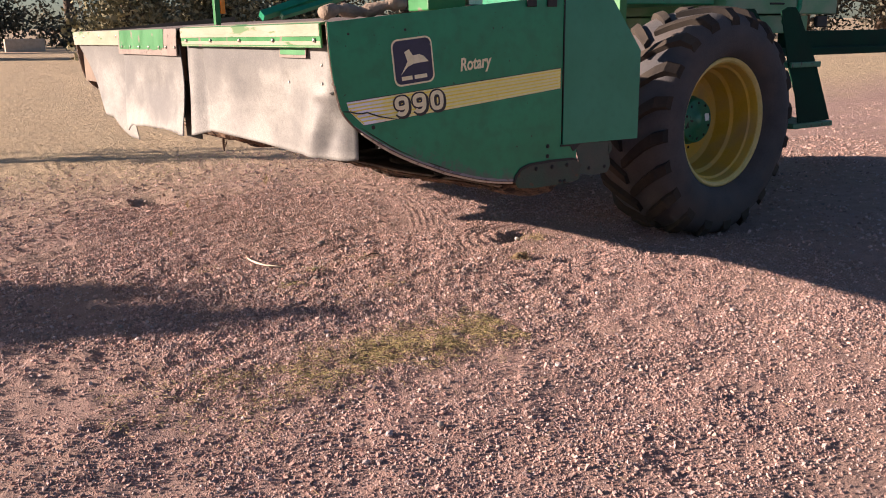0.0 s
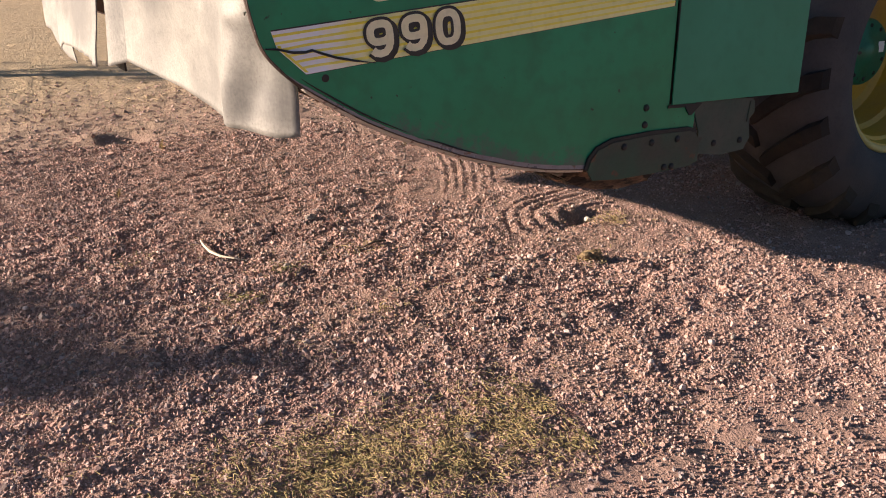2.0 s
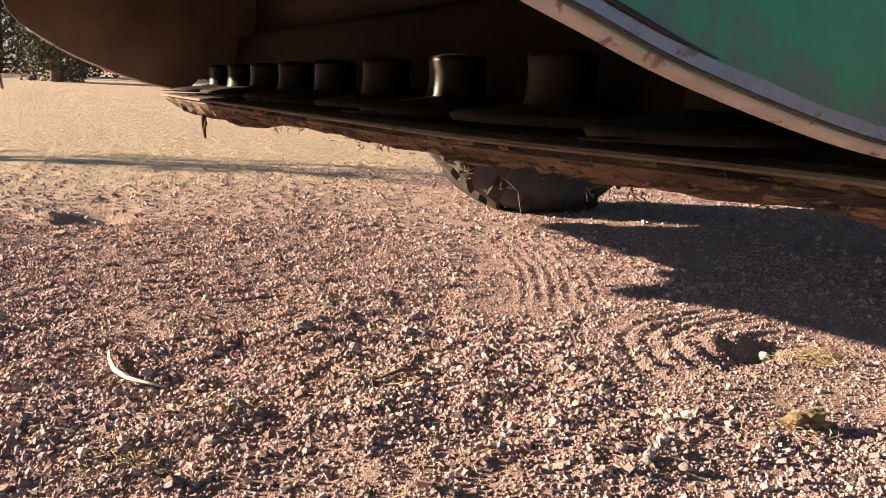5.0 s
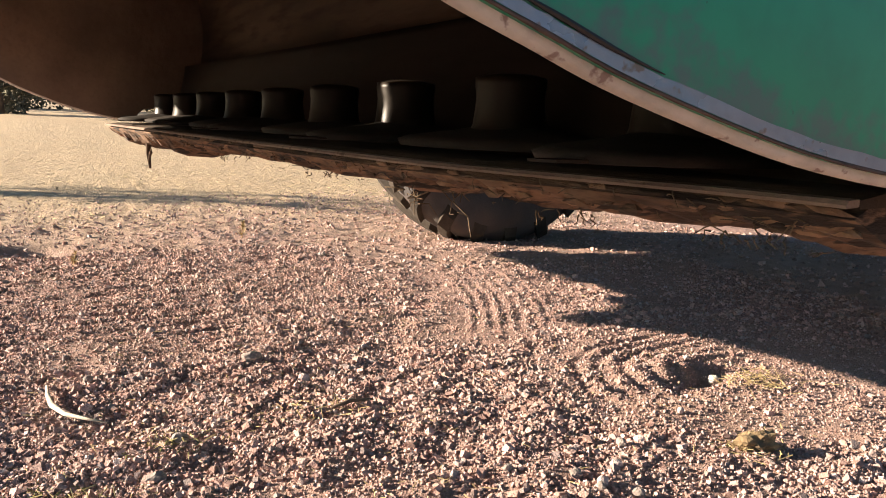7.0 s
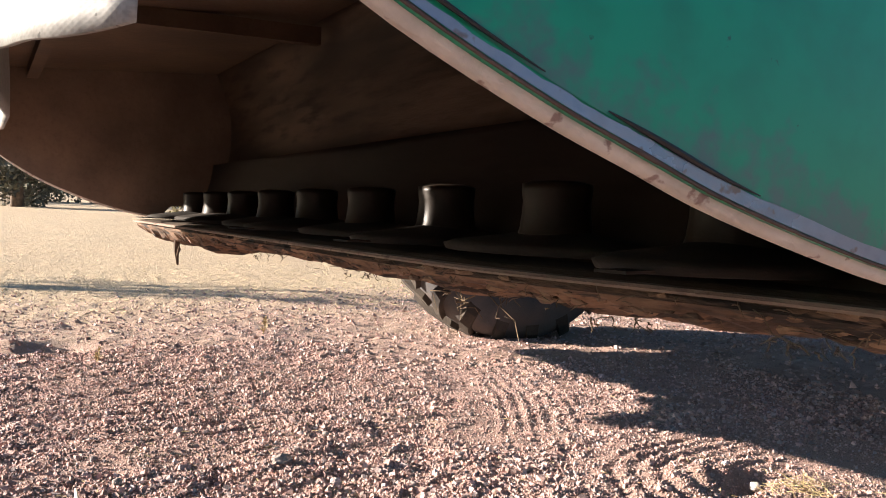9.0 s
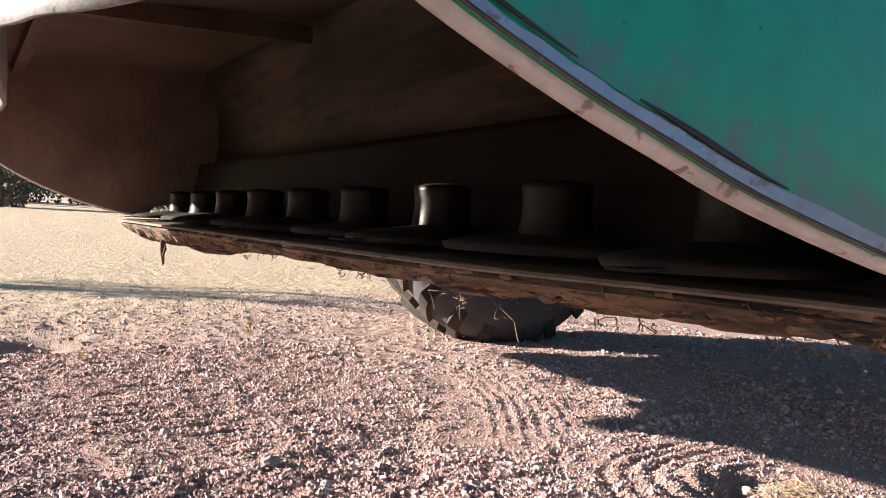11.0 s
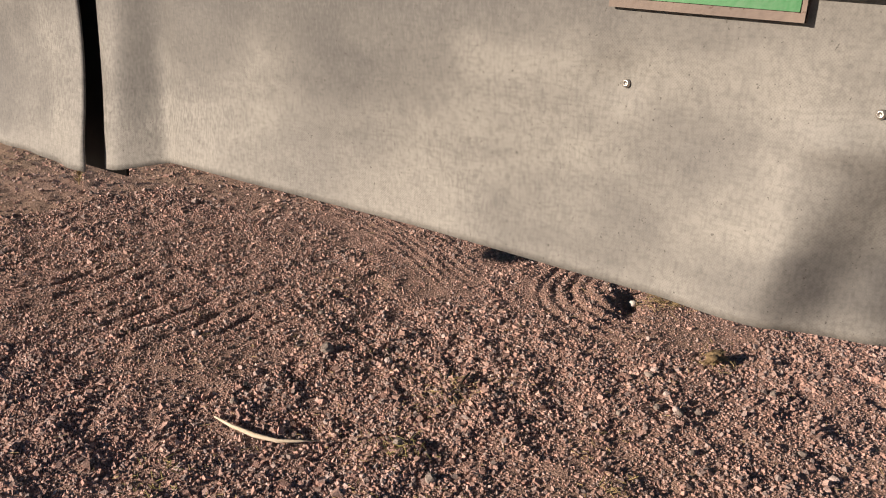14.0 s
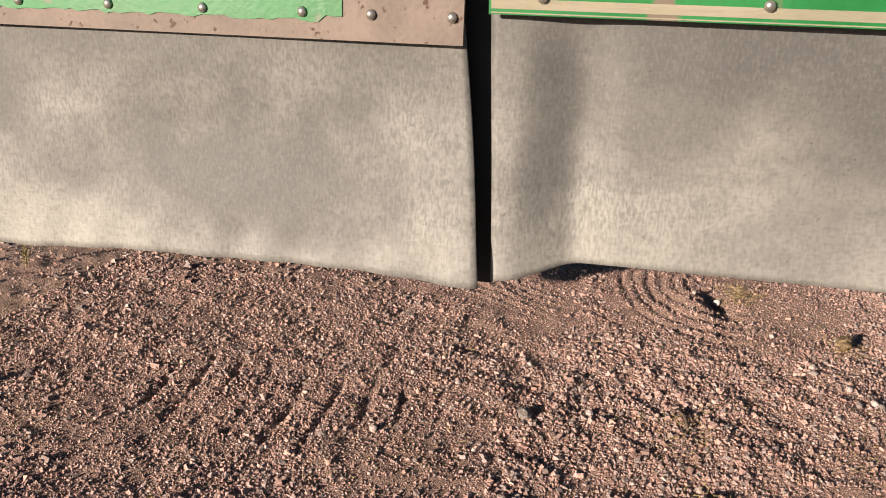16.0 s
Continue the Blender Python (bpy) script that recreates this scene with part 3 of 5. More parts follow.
def raw_mesh(name, co, faces, material, smooth=False):
    me = bpy.data.meshes.new(name)
    k = faces.shape[1]
    me.vertices.add(len(co))
    me.vertices.foreach_set("co", co.astype(np.float32).ravel())
    me.loops.add(faces.size)
    me.loops.foreach_set("vertex_index", faces.astype(np.int32).ravel())
    me.polygons.add(len(faces))
    me.polygons.foreach_set("loop_start", np.arange(0, faces.size, k, dtype=np.int32))
    me.polygons.foreach_set("loop_total", np.full(len(faces), k, dtype=np.int32))
    me.polygons.foreach_set("use_smooth", np.full(len(faces), smooth))
    me.update(calc_edges=True)
    me.validate()
    me.materials.append(material)
    return me


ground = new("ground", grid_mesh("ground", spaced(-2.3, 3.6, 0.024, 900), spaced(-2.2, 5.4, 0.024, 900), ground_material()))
tagged(ground, "pinkish gravel yard running out into dry grass", "ground", kind="structure")


# ---- the mower header ----
header = thing("mower_header", (0.9, 0.0, 0.62), "raised green rotary mower header with grey canvas curtains", "mower header")
header.scale = (1, 1, 1.035)


def low(z):
    """A height above the ground as one in the header before its stretch."""
    return 0.62 + (z - 0.62) / 1.035


PANEL = [(-0.087, 1.517), (-0.082, 1.41), (-0.070, 1.29), (-0.055, 1.20), (-0.033, 1.125), (0.005, 1.075), (0.052, 1.033), (0.12, 0.988),
         (0.24, 0.918), (0.36, 0.862), (0.45, 0.827), (0.55, 0.790), (0.72, 0.743), (0.85, 0.719), (0.952, 0.708)]


def along_panel(pts, inset):
    """The lower outline moved inwards by inset."""
    out = []
    for i, (x, z) in enumerate(pts):
        a, b = pts[max(i - 1, 0)], pts[min(i + 1, len(pts) - 1)]
        dx, dz = b[0] - a[0], b[1] - a[1]
        d = math.hypot(dx, dz)
        out.append((x - dz / d * inset, z + dx / d * inset))
    return out


def fine_line(pts, k=4):
    """The outline with smooth points between."""
    out = []
    for i in range(len(pts) - 1):
        p0, p1, p2, p3 = (Vector(pts[max(0, min(len(pts) - 1, i + q))]) for q in (-1, 0, 1, 2))
        for j in range(k):
            t = j / k
            out.append(tuple(0.5 * (2 * p1 + (p2 - p0) * t + (2 * p0 - 5 * p1 + 4 * p2 - p3) * t * t + (3 * p1 - p0 - 3 * p2 + p3) * t ** 3)))
    return out + [pts[-1]]


def side_panel(y0, y1, name, label, material=GREEN, back=1.262):
    bm = bmesh.new()
    prism(bm, along_panel(fine_line(PANEL), 0.006) + [(0.964, 0.745), (1.0, 0.778), (1.37, 0.79), (1.37, 0.884), (back, 0.884), (back, 1.642)], y0, y1)
    return part(name, skewed(bm), material, header, label)


near_panel = side_panel(0.0, 0.008, "side_panel", "dark green painted steel end panel")
far_panel = side_panel(4.79, 4.80, "side_panel", "dirty dark steel end panel seen from inside", INNER, 1.40)
lip_line = along_panel(fine_line(PANEL), 0.009)
for y, owner in ((0.0, near_panel), (4.795, far_panel)):
    for lo, hi, material, label in ((0, 26, DARK_RUST, "dark brown rounded steel lip"), (25, len(lip_line), LIP, "rounded bare steel lip polished by stubble")):
        bm = bmesh.new()
        rolled = [smooth01(22, 32, k) for k in range(lo, hi)]
        tube(bm, [(x, y + 0.008 + 0.009 * r, z - 0.004 * r) for (x, z), r in zip(lip_line[lo:hi], rolled)], [0.007 + 0.003 * r for r in rolled], 12)
        part("edge_lip", skewed(bm), material, owner, label, True)
bm = bmesh.new()
tube(bm, [(x, -0.0005, z) for x, z in along_panel(fine_line(PANEL), 0.0072)[10:]], [0.0019 + 0.0013 * noise.noise(Vector((k * 0.45, 0, 5))) for k in range(len(fine_line(PANEL)) - 10)], 8)
part("rust_edge", bm, DARK_RUST, near_panel, "dark brown rusty upper edge of the lip", True)
# bare steel above the lip, its edge ragged
worn_rnd = random.Random(12)
line = fine_line(PANEL, 8)[44:]
inner = []
for k, ((x, z), (xi, zi)) in enumerate(zip(line, along_panel(line, 1.0))):
    w = 0.0125 + 0.0085 * min(1, k / 45) + worn_rnd.uniform(-0.0008, 0.0012)
    if k < 6:
        w = 0.0105 + 0.002 * k * 0.2
    inner.append((x + (xi - x) * w, z + (zi - z) * w))
bm = bmesh.new()
outer = along_panel(line, 0.0090)
for k in range(len(line) - 1):
    q = [outer[k], outer[k + 1], inner[k + 1], inner[k]]
    bm.faces.new([bm.verts.new((x, -0.0022, z)) for x, z in q])
bmesh.ops.remove_doubles(bm, verts=bm.verts, dist=0.0001)
part("worn_edge", bm, WORN, near_panel, "paint worn to steel along the edge, sky sheen in its blue")
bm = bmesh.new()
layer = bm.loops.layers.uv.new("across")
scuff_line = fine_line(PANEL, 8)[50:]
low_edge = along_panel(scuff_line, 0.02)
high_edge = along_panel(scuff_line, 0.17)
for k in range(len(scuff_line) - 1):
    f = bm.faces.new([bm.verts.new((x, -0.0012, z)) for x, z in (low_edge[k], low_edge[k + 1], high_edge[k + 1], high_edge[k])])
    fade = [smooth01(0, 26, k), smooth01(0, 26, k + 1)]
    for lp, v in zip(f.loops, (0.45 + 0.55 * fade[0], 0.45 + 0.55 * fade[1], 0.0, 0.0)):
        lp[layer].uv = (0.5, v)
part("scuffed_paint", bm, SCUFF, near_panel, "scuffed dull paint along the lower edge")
# slits between the lip and the panel
for k0, k1 in ((52, 76), (80, 94)):
    seg = along_panel(fine_line(PANEL, 8), 0.0225)[k0 - 4:k1 - 4]
    bm = bmesh.new()
    tube(bm, [(x, -0.0035, z) for x, z in seg], [0.0006 + 0.0022 * math.sin(math.pi * k / (len(seg) - 1)) for k in range(len(seg))], 6)
    part("slit", bm, DARK, near_panel, "narrow dark slit")

# rear shield over the drive
bm = bmesh.new()
prism(bm, [(1.270, 1.65), (1.56, 1.668), (1.81, 1.36), (1.812, 0.881), (1.270, 0.885)], -0.007, -0.002)
prism(bm, [(1.375, 0.8855), (1.812, 0.881), (1.812, 0.886), (1.375, 0.8905)], -0.002, 0.045)
part("shield", bm, SHIELD_GREEN, header, "dark green rear side shield")
bm = bmesh.new()
prism(bm, [(1.256, 0.883), (1.392, 0.880), (1.352, 0.845), (1.343, 0.846), (1.325, 0.872), (1.256, 0.874)], -0.006, -0.0008)
part("catch", bm, DARK, header, "small dark latch")
bm = bmesh.new()
prism(bm, [(1.261, 1.70), (1.271, 1.70), (1.277, 1.075), (1.267, 1.075)], -0.006, -0.001)
part("seam", bm, DARK, near_panel, "dark open seam")
LOW_TOP = [(0.957, 0.712), (0.966, 0.742), (0.993, 0.771), (1.046, 0.790), (1.192, 0.798), (1.345, 0.797), (1.375, 0.788)]
LOW = LOW_TOP + [(1.392, 0.752), (1.388, 0.694), (1.36, 0.683), (1.25, 0.676), (1.08, 0.672), (0.975, 0.680)]
bm = bmesh.new()
prism(bm, LOW, -0.012, -0.001)
low_plate = part("skid_plate", bm, LOWER_GREEN, header, "dirty grey-green bolted lower plate")
bm = bmesh.new()
prism(bm, along_panel(LOW_TOP, 0.012) + LOW_TOP[::-1], -0.009, -0.0012)
part("plate_rim", bm, DARK, low_plate)
bm = bmesh.new()
prism(bm, [(1.36, 0.882), (1.50, 0.882), (1.622, 0.876), (1.612, 0.80), (1.622, 0.745), (1.60, 0.708), (1.50, 0.700), (1.396, 0.715), (1.396, 0.79)], 0.002, 0.010)
drive_plate = part("drive_plate", bm, BRACKET_GREY, header, "dusty grey-green bracket with a ragged edge")
bm = bmesh.new()
prism(bm, [(1.60, 0.80), (1.628, 0.83), (1.624, 0.868), (1.606, 0.868)], -0.002, 0.03)
part("stiffener", bm, LOWER_GREEN, drive_plate)


def bolt_mesh(r=0.014, h=0.01):
    bm = bmesh.new()
    bmesh.ops.create_uvsphere(bm, u_segments=10, v_segments=6, radius=r)
    for v in bm.verts:
        v.co.z = max(0, v.co.z) * h / r
    return bm


BOLT_DARK = mesh_of(bolt_mesh(0.0115, 0.008), "dark_bolt", DARK, True)
BOLT = mesh_of(bolt_mesh(0.011, 0.009), "bolt", STEEL, True)
to_side = Matrix.Rotation(radians(90), 4, "X")
to_front = Matrix.Rotation(radians(-90), 4, "Y")
for x, z, y in ((1.088, 0.772, -0.012), (1.195, 0.774, -0.012), (1.298, 0.776, -0.012), (1.172, 0.882, 0.0), (1.171, 0.83, 0.0), (1.252, 0.690, -0.012), (1.282, 0.689, -0.012)):
    placed("bolt", BOLT_DARK, low_plate if y < 0 else near_panel, Matrix.Translation((x, y, z)) @ to_side)
for x, z in ((1.466, 0.742), (1.579, 0.741)):
    placed("bolt", BOLT_DARK, drive_plate, Matrix.Translation((x, 0.002, z)) @ to_side)
# black disc laid on for the hole's dark inside
bm = bmesh.new()
lathe(bm, [(0.0001, -0.004), (0.010, -0.002), (0.010, 0.0)], (0.131, 0, 1.047), 16)
part("hole_disc", bm, DARK, near_panel, "black disc standing for a drilled hole")
for x, z in ((0.02, 1.466), (0.315, 1.482)):
    bm = bmesh.new()
    lathe(bm, [(0.0001, -0.003), (0.006, -0.003), (0.006, 0.0)], (x, 0, z), 10)
    part("rivet", bm, DARK, near_panel)
for x in (1.05, 1.18):
    bm = bmesh.new()
    box(bm, x - 0.03, x + 0.03, -0.012, 0.0, 1.585, 1.63, 0.003)
    part("hinge", bm, DARK, near_panel)

# decals
TILT = radians(5.64)


FRONT = [(-0.003, 1.167), (0.009, 1.126), (0.081, 1.060)]


def stripe_z(x, k):
    """Height at x of the line that lies at the share k of the stripe, from its lower edge up."""
    lo, hi = 1.052 + 0.101 * x, 1.167 + 0.0904 * x
    return lo + (hi - lo) * k


def stripe_front(k):
    """Where the line at the share k meets the slanting front end."""
    for (xa, za), (xb, zb) in zip(FRONT, FRONT[1:]):
        if stripe_z(xb, k) >= zb - 1e-6:
            f = (za - stripe_z(xa, k)) / ((za - stripe_z(xa, k)) - (zb - stripe_z(xb, k)) + 1e-9)
            return xa + (xb - xa) * min(1, max(0, f))
    return FRONT[-1][0]


def stripe_band(x0, x1, k0, k1, y, material, name, label="", bend=0.0):
    """A band of the stripe between the shares k0 and k1; x0 None: from the front end. bend: how far its front sags."""
    bm = bmesh.new()
    n, m = 24, 12 if k1 - k0 > 0.5 else 2
    rows = []
    for j in range(m + 1):
        k = k0 + (k1 - k0) * j / m
        xa = stripe_front(k) if x0 is None else x0
        line = []
        for i in range(n + 1):
            x = xa + (x1 - xa) * (i / n) ** 1.6
            sag = bend * math.exp(-((x - 0.10) / 0.07) ** 2)
            line.append((x, stripe_z(x, k + sag)))
        rows.append(line)
    va = [[bm.verts.new((x, -y, z)) for x, z in line] for line in rows]
    for p, q in zip(va, va[1:]):
        for i in range(n):
            bm.faces.new((p[i], p[i + 1], q[i + 1], q[i]))
    return part(name, bm, material, near_panel, label)


stripe_band(None, 1.252, -0.014, 1.03, 0.0014, BLACK, "stripe_border", "thin dark border of the stripe")
stripe_band(None, 1.248, 0.0, 1.0, 0.0022, STRIPE_FADE, "stripe", "pale yellow decal stripe")
bm = bmesh.new()
edge = [(stripe_front(k / 20), stripe_z(stripe_front(k / 20), k / 20)) for k in range(1, 20)]
for (xa, za), (xb, zb) in zip(edge, edge[1:]):
    if za < 1.13:
        bm.faces.new([bm.verts.new((x, -0.0040, z)) for x, z in ((xa + 0.003, za), (xa + 0.012, za), (xb + 0.012, zb), (xb + 0.003, zb))])
part("stripe_end", bm, STRIPE_Y, near_panel, "yellow slanting end of the stripe")
for k in range(6):
    stripe_band(None, 1.248, 0.10 + 0.155 * k, 0.155 + 0.155 * k, 0.0036, STRIPE_Y if k % 2 else STRIPE_M, "stripe_line", "", 0.03 if k < 4 else 0.0)
bm = bmesh.new()
CURVE = [(-0.022, 1.127), (0.010, 1.125), (0.05, 1.115), (0.082, 1.114), (0.099, 1.118), (0.126, 1.108), (0.163, 1.096), (0.21, 1.086), (0.27, 1.076)]
tube(bm, [(x, -0.0045, z) for x, z in CURVE], [0.002, 0.0036, 0.004, 0.004, 0.004, 0.004, 0.004, 0.0035, 0.001], 6, 0.9)
part("torn_line", bm, BLACK, near_panel, "dark curved crease across the decal")


def lettering(text, size, x, z, y, tilt, material, name, bold=0.0, slant=0.0, squeeze=1.0, label=""):
    cu = bpy.data.curves.new(name, "FONT")
    cu.body, cu.size, cu.offset, cu.shear, cu.extrude = text, size, bold, slant, 0.0004
    ob = bpy.data.objects.new(name, cu)
    scene.collection.objects.link(ob)
    dg = bpy.context.evaluated_depsgraph_get()
    me = bpy.data.meshes.new_from_object(ob.evaluated_get(dg))
    bpy.data.objects.remove(ob)
    me.materials.clear()
    me.materials.append(material)
    me.transform(Matrix.Translation((x, y, z)) @ Matrix.Rotation(-tilt, 4, "Y") @ Matrix.Rotation(radians(90), 4, "X") @ Matrix.Diagonal((squeeze, 1, 1, 1)))
    o = new(name, me)
    if label:
        tagged(o, label)
    return hang(o, near_panel)




def ring(cx, cz, rx, rz, power=2.6, k=36):
    pts = []
    for i in range(k):
        a = 2 * math.pi * i / k
        ca, sa = math.cos(a), math.sin(a)
        pts.append((cx + rx * math.copysign(abs(ca) ** (2 / power), ca), cz + rz * math.copysign(abs(sa) ** (2 / power), sa)))
    return pts


def band(bm, pts, half, y, m, closed):
    """A flat stroke of the numeral, twice half wide, facing -y."""
    n = len(pts)
    rows = []
    for i, (x, z) in enumerate(pts):
        a = pts[(i - 1) % n] if closed else pts[max(i - 1, 0)]
        b = pts[(i + 1) % n] if closed else pts[min(i + 1, n - 1)]
        dx, dz = b[0] - a[0], b[1] - a[1]
        d = math.hypot(dx, dz)
        nx, nz = -dz / d * half, dx / d * half
        rows.append([bm.verts.new(m @ Vector((x + nx, y, z + nz))), bm.verts.new(m @ Vector((x - nx, y, z - nz)))])
    for i in range(n if closed else n - 1):
        p, q = rows[i], rows[(i + 1) % n]
        bm.faces.new((p[0], q[0], q[1], p[1]))


def numeral(kind, m, half, y, material, name, label=""):
    bm = bmesh.new()
    if kind == "0":
        band(bm, ring(0.043, 0.05, 0.027, 0.040), half, y, m, True)
    else:
        band(bm, ring(0.043, 0.066, 0.027, 0.024), half, y, m, True)
        tail = [(0.070, 0.066), (0.070, 0.05), (0.069, 0.035), (0.064, 0.022), (0.054, 0.012), (0.040, 0.0095), (0.027, 0.013), (0.018, 0.022)]
        band(bm, tail, half, y - 0.0003, m, False)
    part(name, bm, material, near_panel, label)


for k, kind in enumerate("990"):
    x = 0.246 + 0.098 * k
    z = 1.086 + (x - 0.246) * math.tan(TILT)
    at = Matrix.Translation((x, 0, z)) @ Matrix.Rotation(-TILT, 4, "Y") @ Matrix.Diagonal((1, 1, 0.92, 1))
    numeral(kind, Matrix.Translation((0.008, 0, -0.006)) @ at, 0.0185, -0.0050, BLACK, "numeral_shadow")
    numeral(kind, at, 0.0185, -0.0060, BLACK, "numeral_outline")
    numeral(kind, at, 0.0105, -0.0070, CREAM, "numeral", "cream block numeral")
lettering("Rotary", 0.085, 0.618, 1.286, -0.003, TILT, CREAM, "word", 0.0022, 0.2, 0.78, "cream slanted lettering")


def rounded(cx, cz, w, h, r, tilt, k=6):
    pts = []
    for sx, sz, a0 in ((1, -1, -90), (1, 1, 0), (-1, 1, 90), (-1, -1, 180)):
        for i in range(k + 1):
            a = radians(a0 + 90 * i / k)
            pts.append((sx * (w / 2 - r) + r * math.cos(a), sz * (h / 2 - r) + r * math.sin(a)))
    c, s = math.cos(tilt), math.sin(tilt)
    return [(cx + c * x - s * z, cz + s * x + c * z) for x, z in pts]


BADGE = (0.354, 1.340)
bm = bmesh.new()
prism(bm, rounded(*BADGE, 0.222, 0.214, 0.035, TILT), -0.0022, -0.0008)
part("badge", bm, CREAM, near_panel, "square navy badge with a cream border")
bm = bmesh.new()
prism(bm, rounded(*BADGE, 0.206, 0.198, 0.030, TILT), -0.0034, -0.0023)
part("badge_field", bm, NAVY, near_panel, "navy badge field")


def badge_shape(pts):
    c, s = math.cos(TILT), math.sin(TILT)
    return [(BADGE[0] + c * x - s * z, BADGE[1] + s * x + c * z) for x, z in pts]


bm = bmesh.new()
prism(bm, badge_shape([(-0.072, -0.054), (-0.034, -0.022), (0.0, -0.012), (0.050, -0.010), (0.084, -0.010), (0.058, 0.018), (0.036, 0.028), (0.0, 0.026), (-0.018, 0.056), (-0.044, 0.046), (-0.032, 0.002)]), -0.0046, -0.0035)
part("badge_emblem", bm, CREAM, near_panel, "plain slanted cream emblem")
for k, w in enumerate((0.058, 0.07)):
    bm = bmesh.new()
    x0 = -0.072 + 0.07 * k
    prism(bm, badge_shape([(x0, -0.082), (x0 + w, -0.082), (x0 + w, -0.064), (x0, -0.064)]), -0.0046, -0.0035)
    part("badge_bar", bm, CREAM, near_panel)


# hood over the discs
def hood_z(x):
    return 1.515 + 0.095 * (x + 0.09)


bm = bmesh.new()
prism(bm, [(-0.06, hood_z(-0.06)), (0.1, 1.522), (1.31, 1.588), (1.31, 1.577), (0.1, 1.51), (-0.06, hood_z(-0.06) - 0.012)], 0.01, 4.785)
part("hood", skewed(bm), RUSTY, header, "dusty beige hood sheet")
# the hood's underside gets a separate, darker sheet
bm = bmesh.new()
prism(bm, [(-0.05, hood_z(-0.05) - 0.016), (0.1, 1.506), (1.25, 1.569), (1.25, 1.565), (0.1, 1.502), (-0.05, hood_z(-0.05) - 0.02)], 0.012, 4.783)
part("hood_under_sheet", skewed(bm), LINING, header, "dark sheet under the hood")
bm = bmesh.new()
rear_line = fine_line([(1.02, 0.69), (1.13, 0.725), (1.22, 0.80), (1.30, 0.94), (1.34, 1.10), (1.345, 1.26), (1.32, 1.40), (1.25, 1.57)], 5)
prism(bm, rear_line + [(x + 0.016, z) for x, z in rear_line[::-1]], 0.01, 4.785)
part("rear_wall", skewed(bm), REAR, header, "dark stained curved rear wall", True)
# black sheet added for the shade low on the rear wall
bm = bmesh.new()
shade_sheet_line = fine_line([(1.10, 0.705), (1.15, 0.76), (1.19, 0.83), (1.22, 0.92), (1.24, 1.03)], 4)
prism(bm, shade_sheet_line + [(x + 0.006, z) for x, z in shade_sheet_line[::-1]], 0.02, 4.775)
part("rear_shade_sheet", skewed(bm), SHADE_SHEET, header, "black sheet added to stand for shade behind the mowing discs", True)
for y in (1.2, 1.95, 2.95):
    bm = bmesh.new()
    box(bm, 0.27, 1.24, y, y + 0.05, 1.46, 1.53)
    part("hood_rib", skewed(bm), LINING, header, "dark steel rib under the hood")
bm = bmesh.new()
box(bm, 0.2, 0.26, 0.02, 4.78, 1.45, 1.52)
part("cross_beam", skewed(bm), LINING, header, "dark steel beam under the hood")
# added flap: keeps the gap between two curtains black, blocks most sun through it
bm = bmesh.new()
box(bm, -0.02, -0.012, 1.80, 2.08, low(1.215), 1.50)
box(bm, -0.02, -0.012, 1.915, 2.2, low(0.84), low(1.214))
part("backing_flap", skewed(bm), DARK, header, "black rubber flap added behind the curtain gap")
# flap added to stop sun that would pass the far curtain
bm = bmesh.new()
box(bm, -0.03, -0.022, 4.25, 4.78, low(1.12), 1.49)
part("end_sun_flap", skewed(bm), INNER, header, "dark brown flap added to block sun past the far curtain")
# pale edge strip inside the front of the end panel
bm = bmesh.new()
prism(bm, along_panel(PANEL[:5], 0.010) + along_panel(PANEL[:5], 0.020)[::-1], 0.009, 0.034)
part("edge_flange", bm, TAN_PAINT, near_panel, "chipped tan inner edge flange")

# cutter bar with caked mud
def bar_bend(y):
    return 0.13 * smooth01(0.95, 0.1, y)


def swept(bm, outline, y0, y1, n):
    """A plate along the bar, following its bend."""
    rows = []
    for i in range(n + 1):
        y = y0 + (y1 - y0) * (i / n) ** 1.6
        rows.append([bm.verts.new((x + bar_bend(y), y, z)) for x, z in outline])
    k = len(outline)
    for a, b in zip(rows, rows[1:]):
        for j in range(k):
            bm.faces.new((a[j], a[(j + 1) % k], b[(j + 1) % k], b[j]))
    bm.faces.new(rows[0])
    bm.faces.new(rows[-1][::-1])


rnd = random.Random(5)
bm = bmesh.new()
n_bar = 260
bars = []
for i in range(n_bar + 1):
    y = 0.08 + 4.70 * i / n_bar
    a = 0.014 * noise.noise(Vector((y * 9, 1, 0))) + rnd.uniform(-0.006, 0.006)
    b = 0.020 * noise.noise(Vector((y * 5, 0, 4))) + 0.012 * noise.noise(Vector((y * 19, 0, 7))) + rnd.uniform(-0.005, 0.005)
    e = 0.012 * smooth01(0.55, 0.17, y)
    e += 0.02 * smooth01(0.25, 0.5, y) * smooth01(3.4, 2.4, y)
    if 3.1 < y < 4.5:
        b += rnd.uniform(-0.02, 0.004)
    ring_ = [(0.80, 0.668), (0.818, 0.652 + a * 0.6 + e * 0.3), (0.85 + a, 0.632 + b + e * 0.8), (0.91 + a, 0.612 + b + e), (1.02, 0.600 + b * 0.8 + e), (1.14, 0.61 + e), (1.18, 0.66), (1.1, 0.692), (0.84, 0.690)]
    bars.append([bm.verts.new((x + bar_bend(y), y, z)) for x, z in ring_])
for a, b in zip(bars, bars[1:]):
    for j in range(9):
        bm.faces.new((a[j], a[(j + 1) % 9], b[(j + 1) % 9], b[j]))
bm.faces.new(bars[0])
bm.faces.new(bars[-1][::-1])
bar = part("cutter_bar", skewed(bm), MUD, header, "cutter bar caked with brown mud")
bm = bmesh.new()
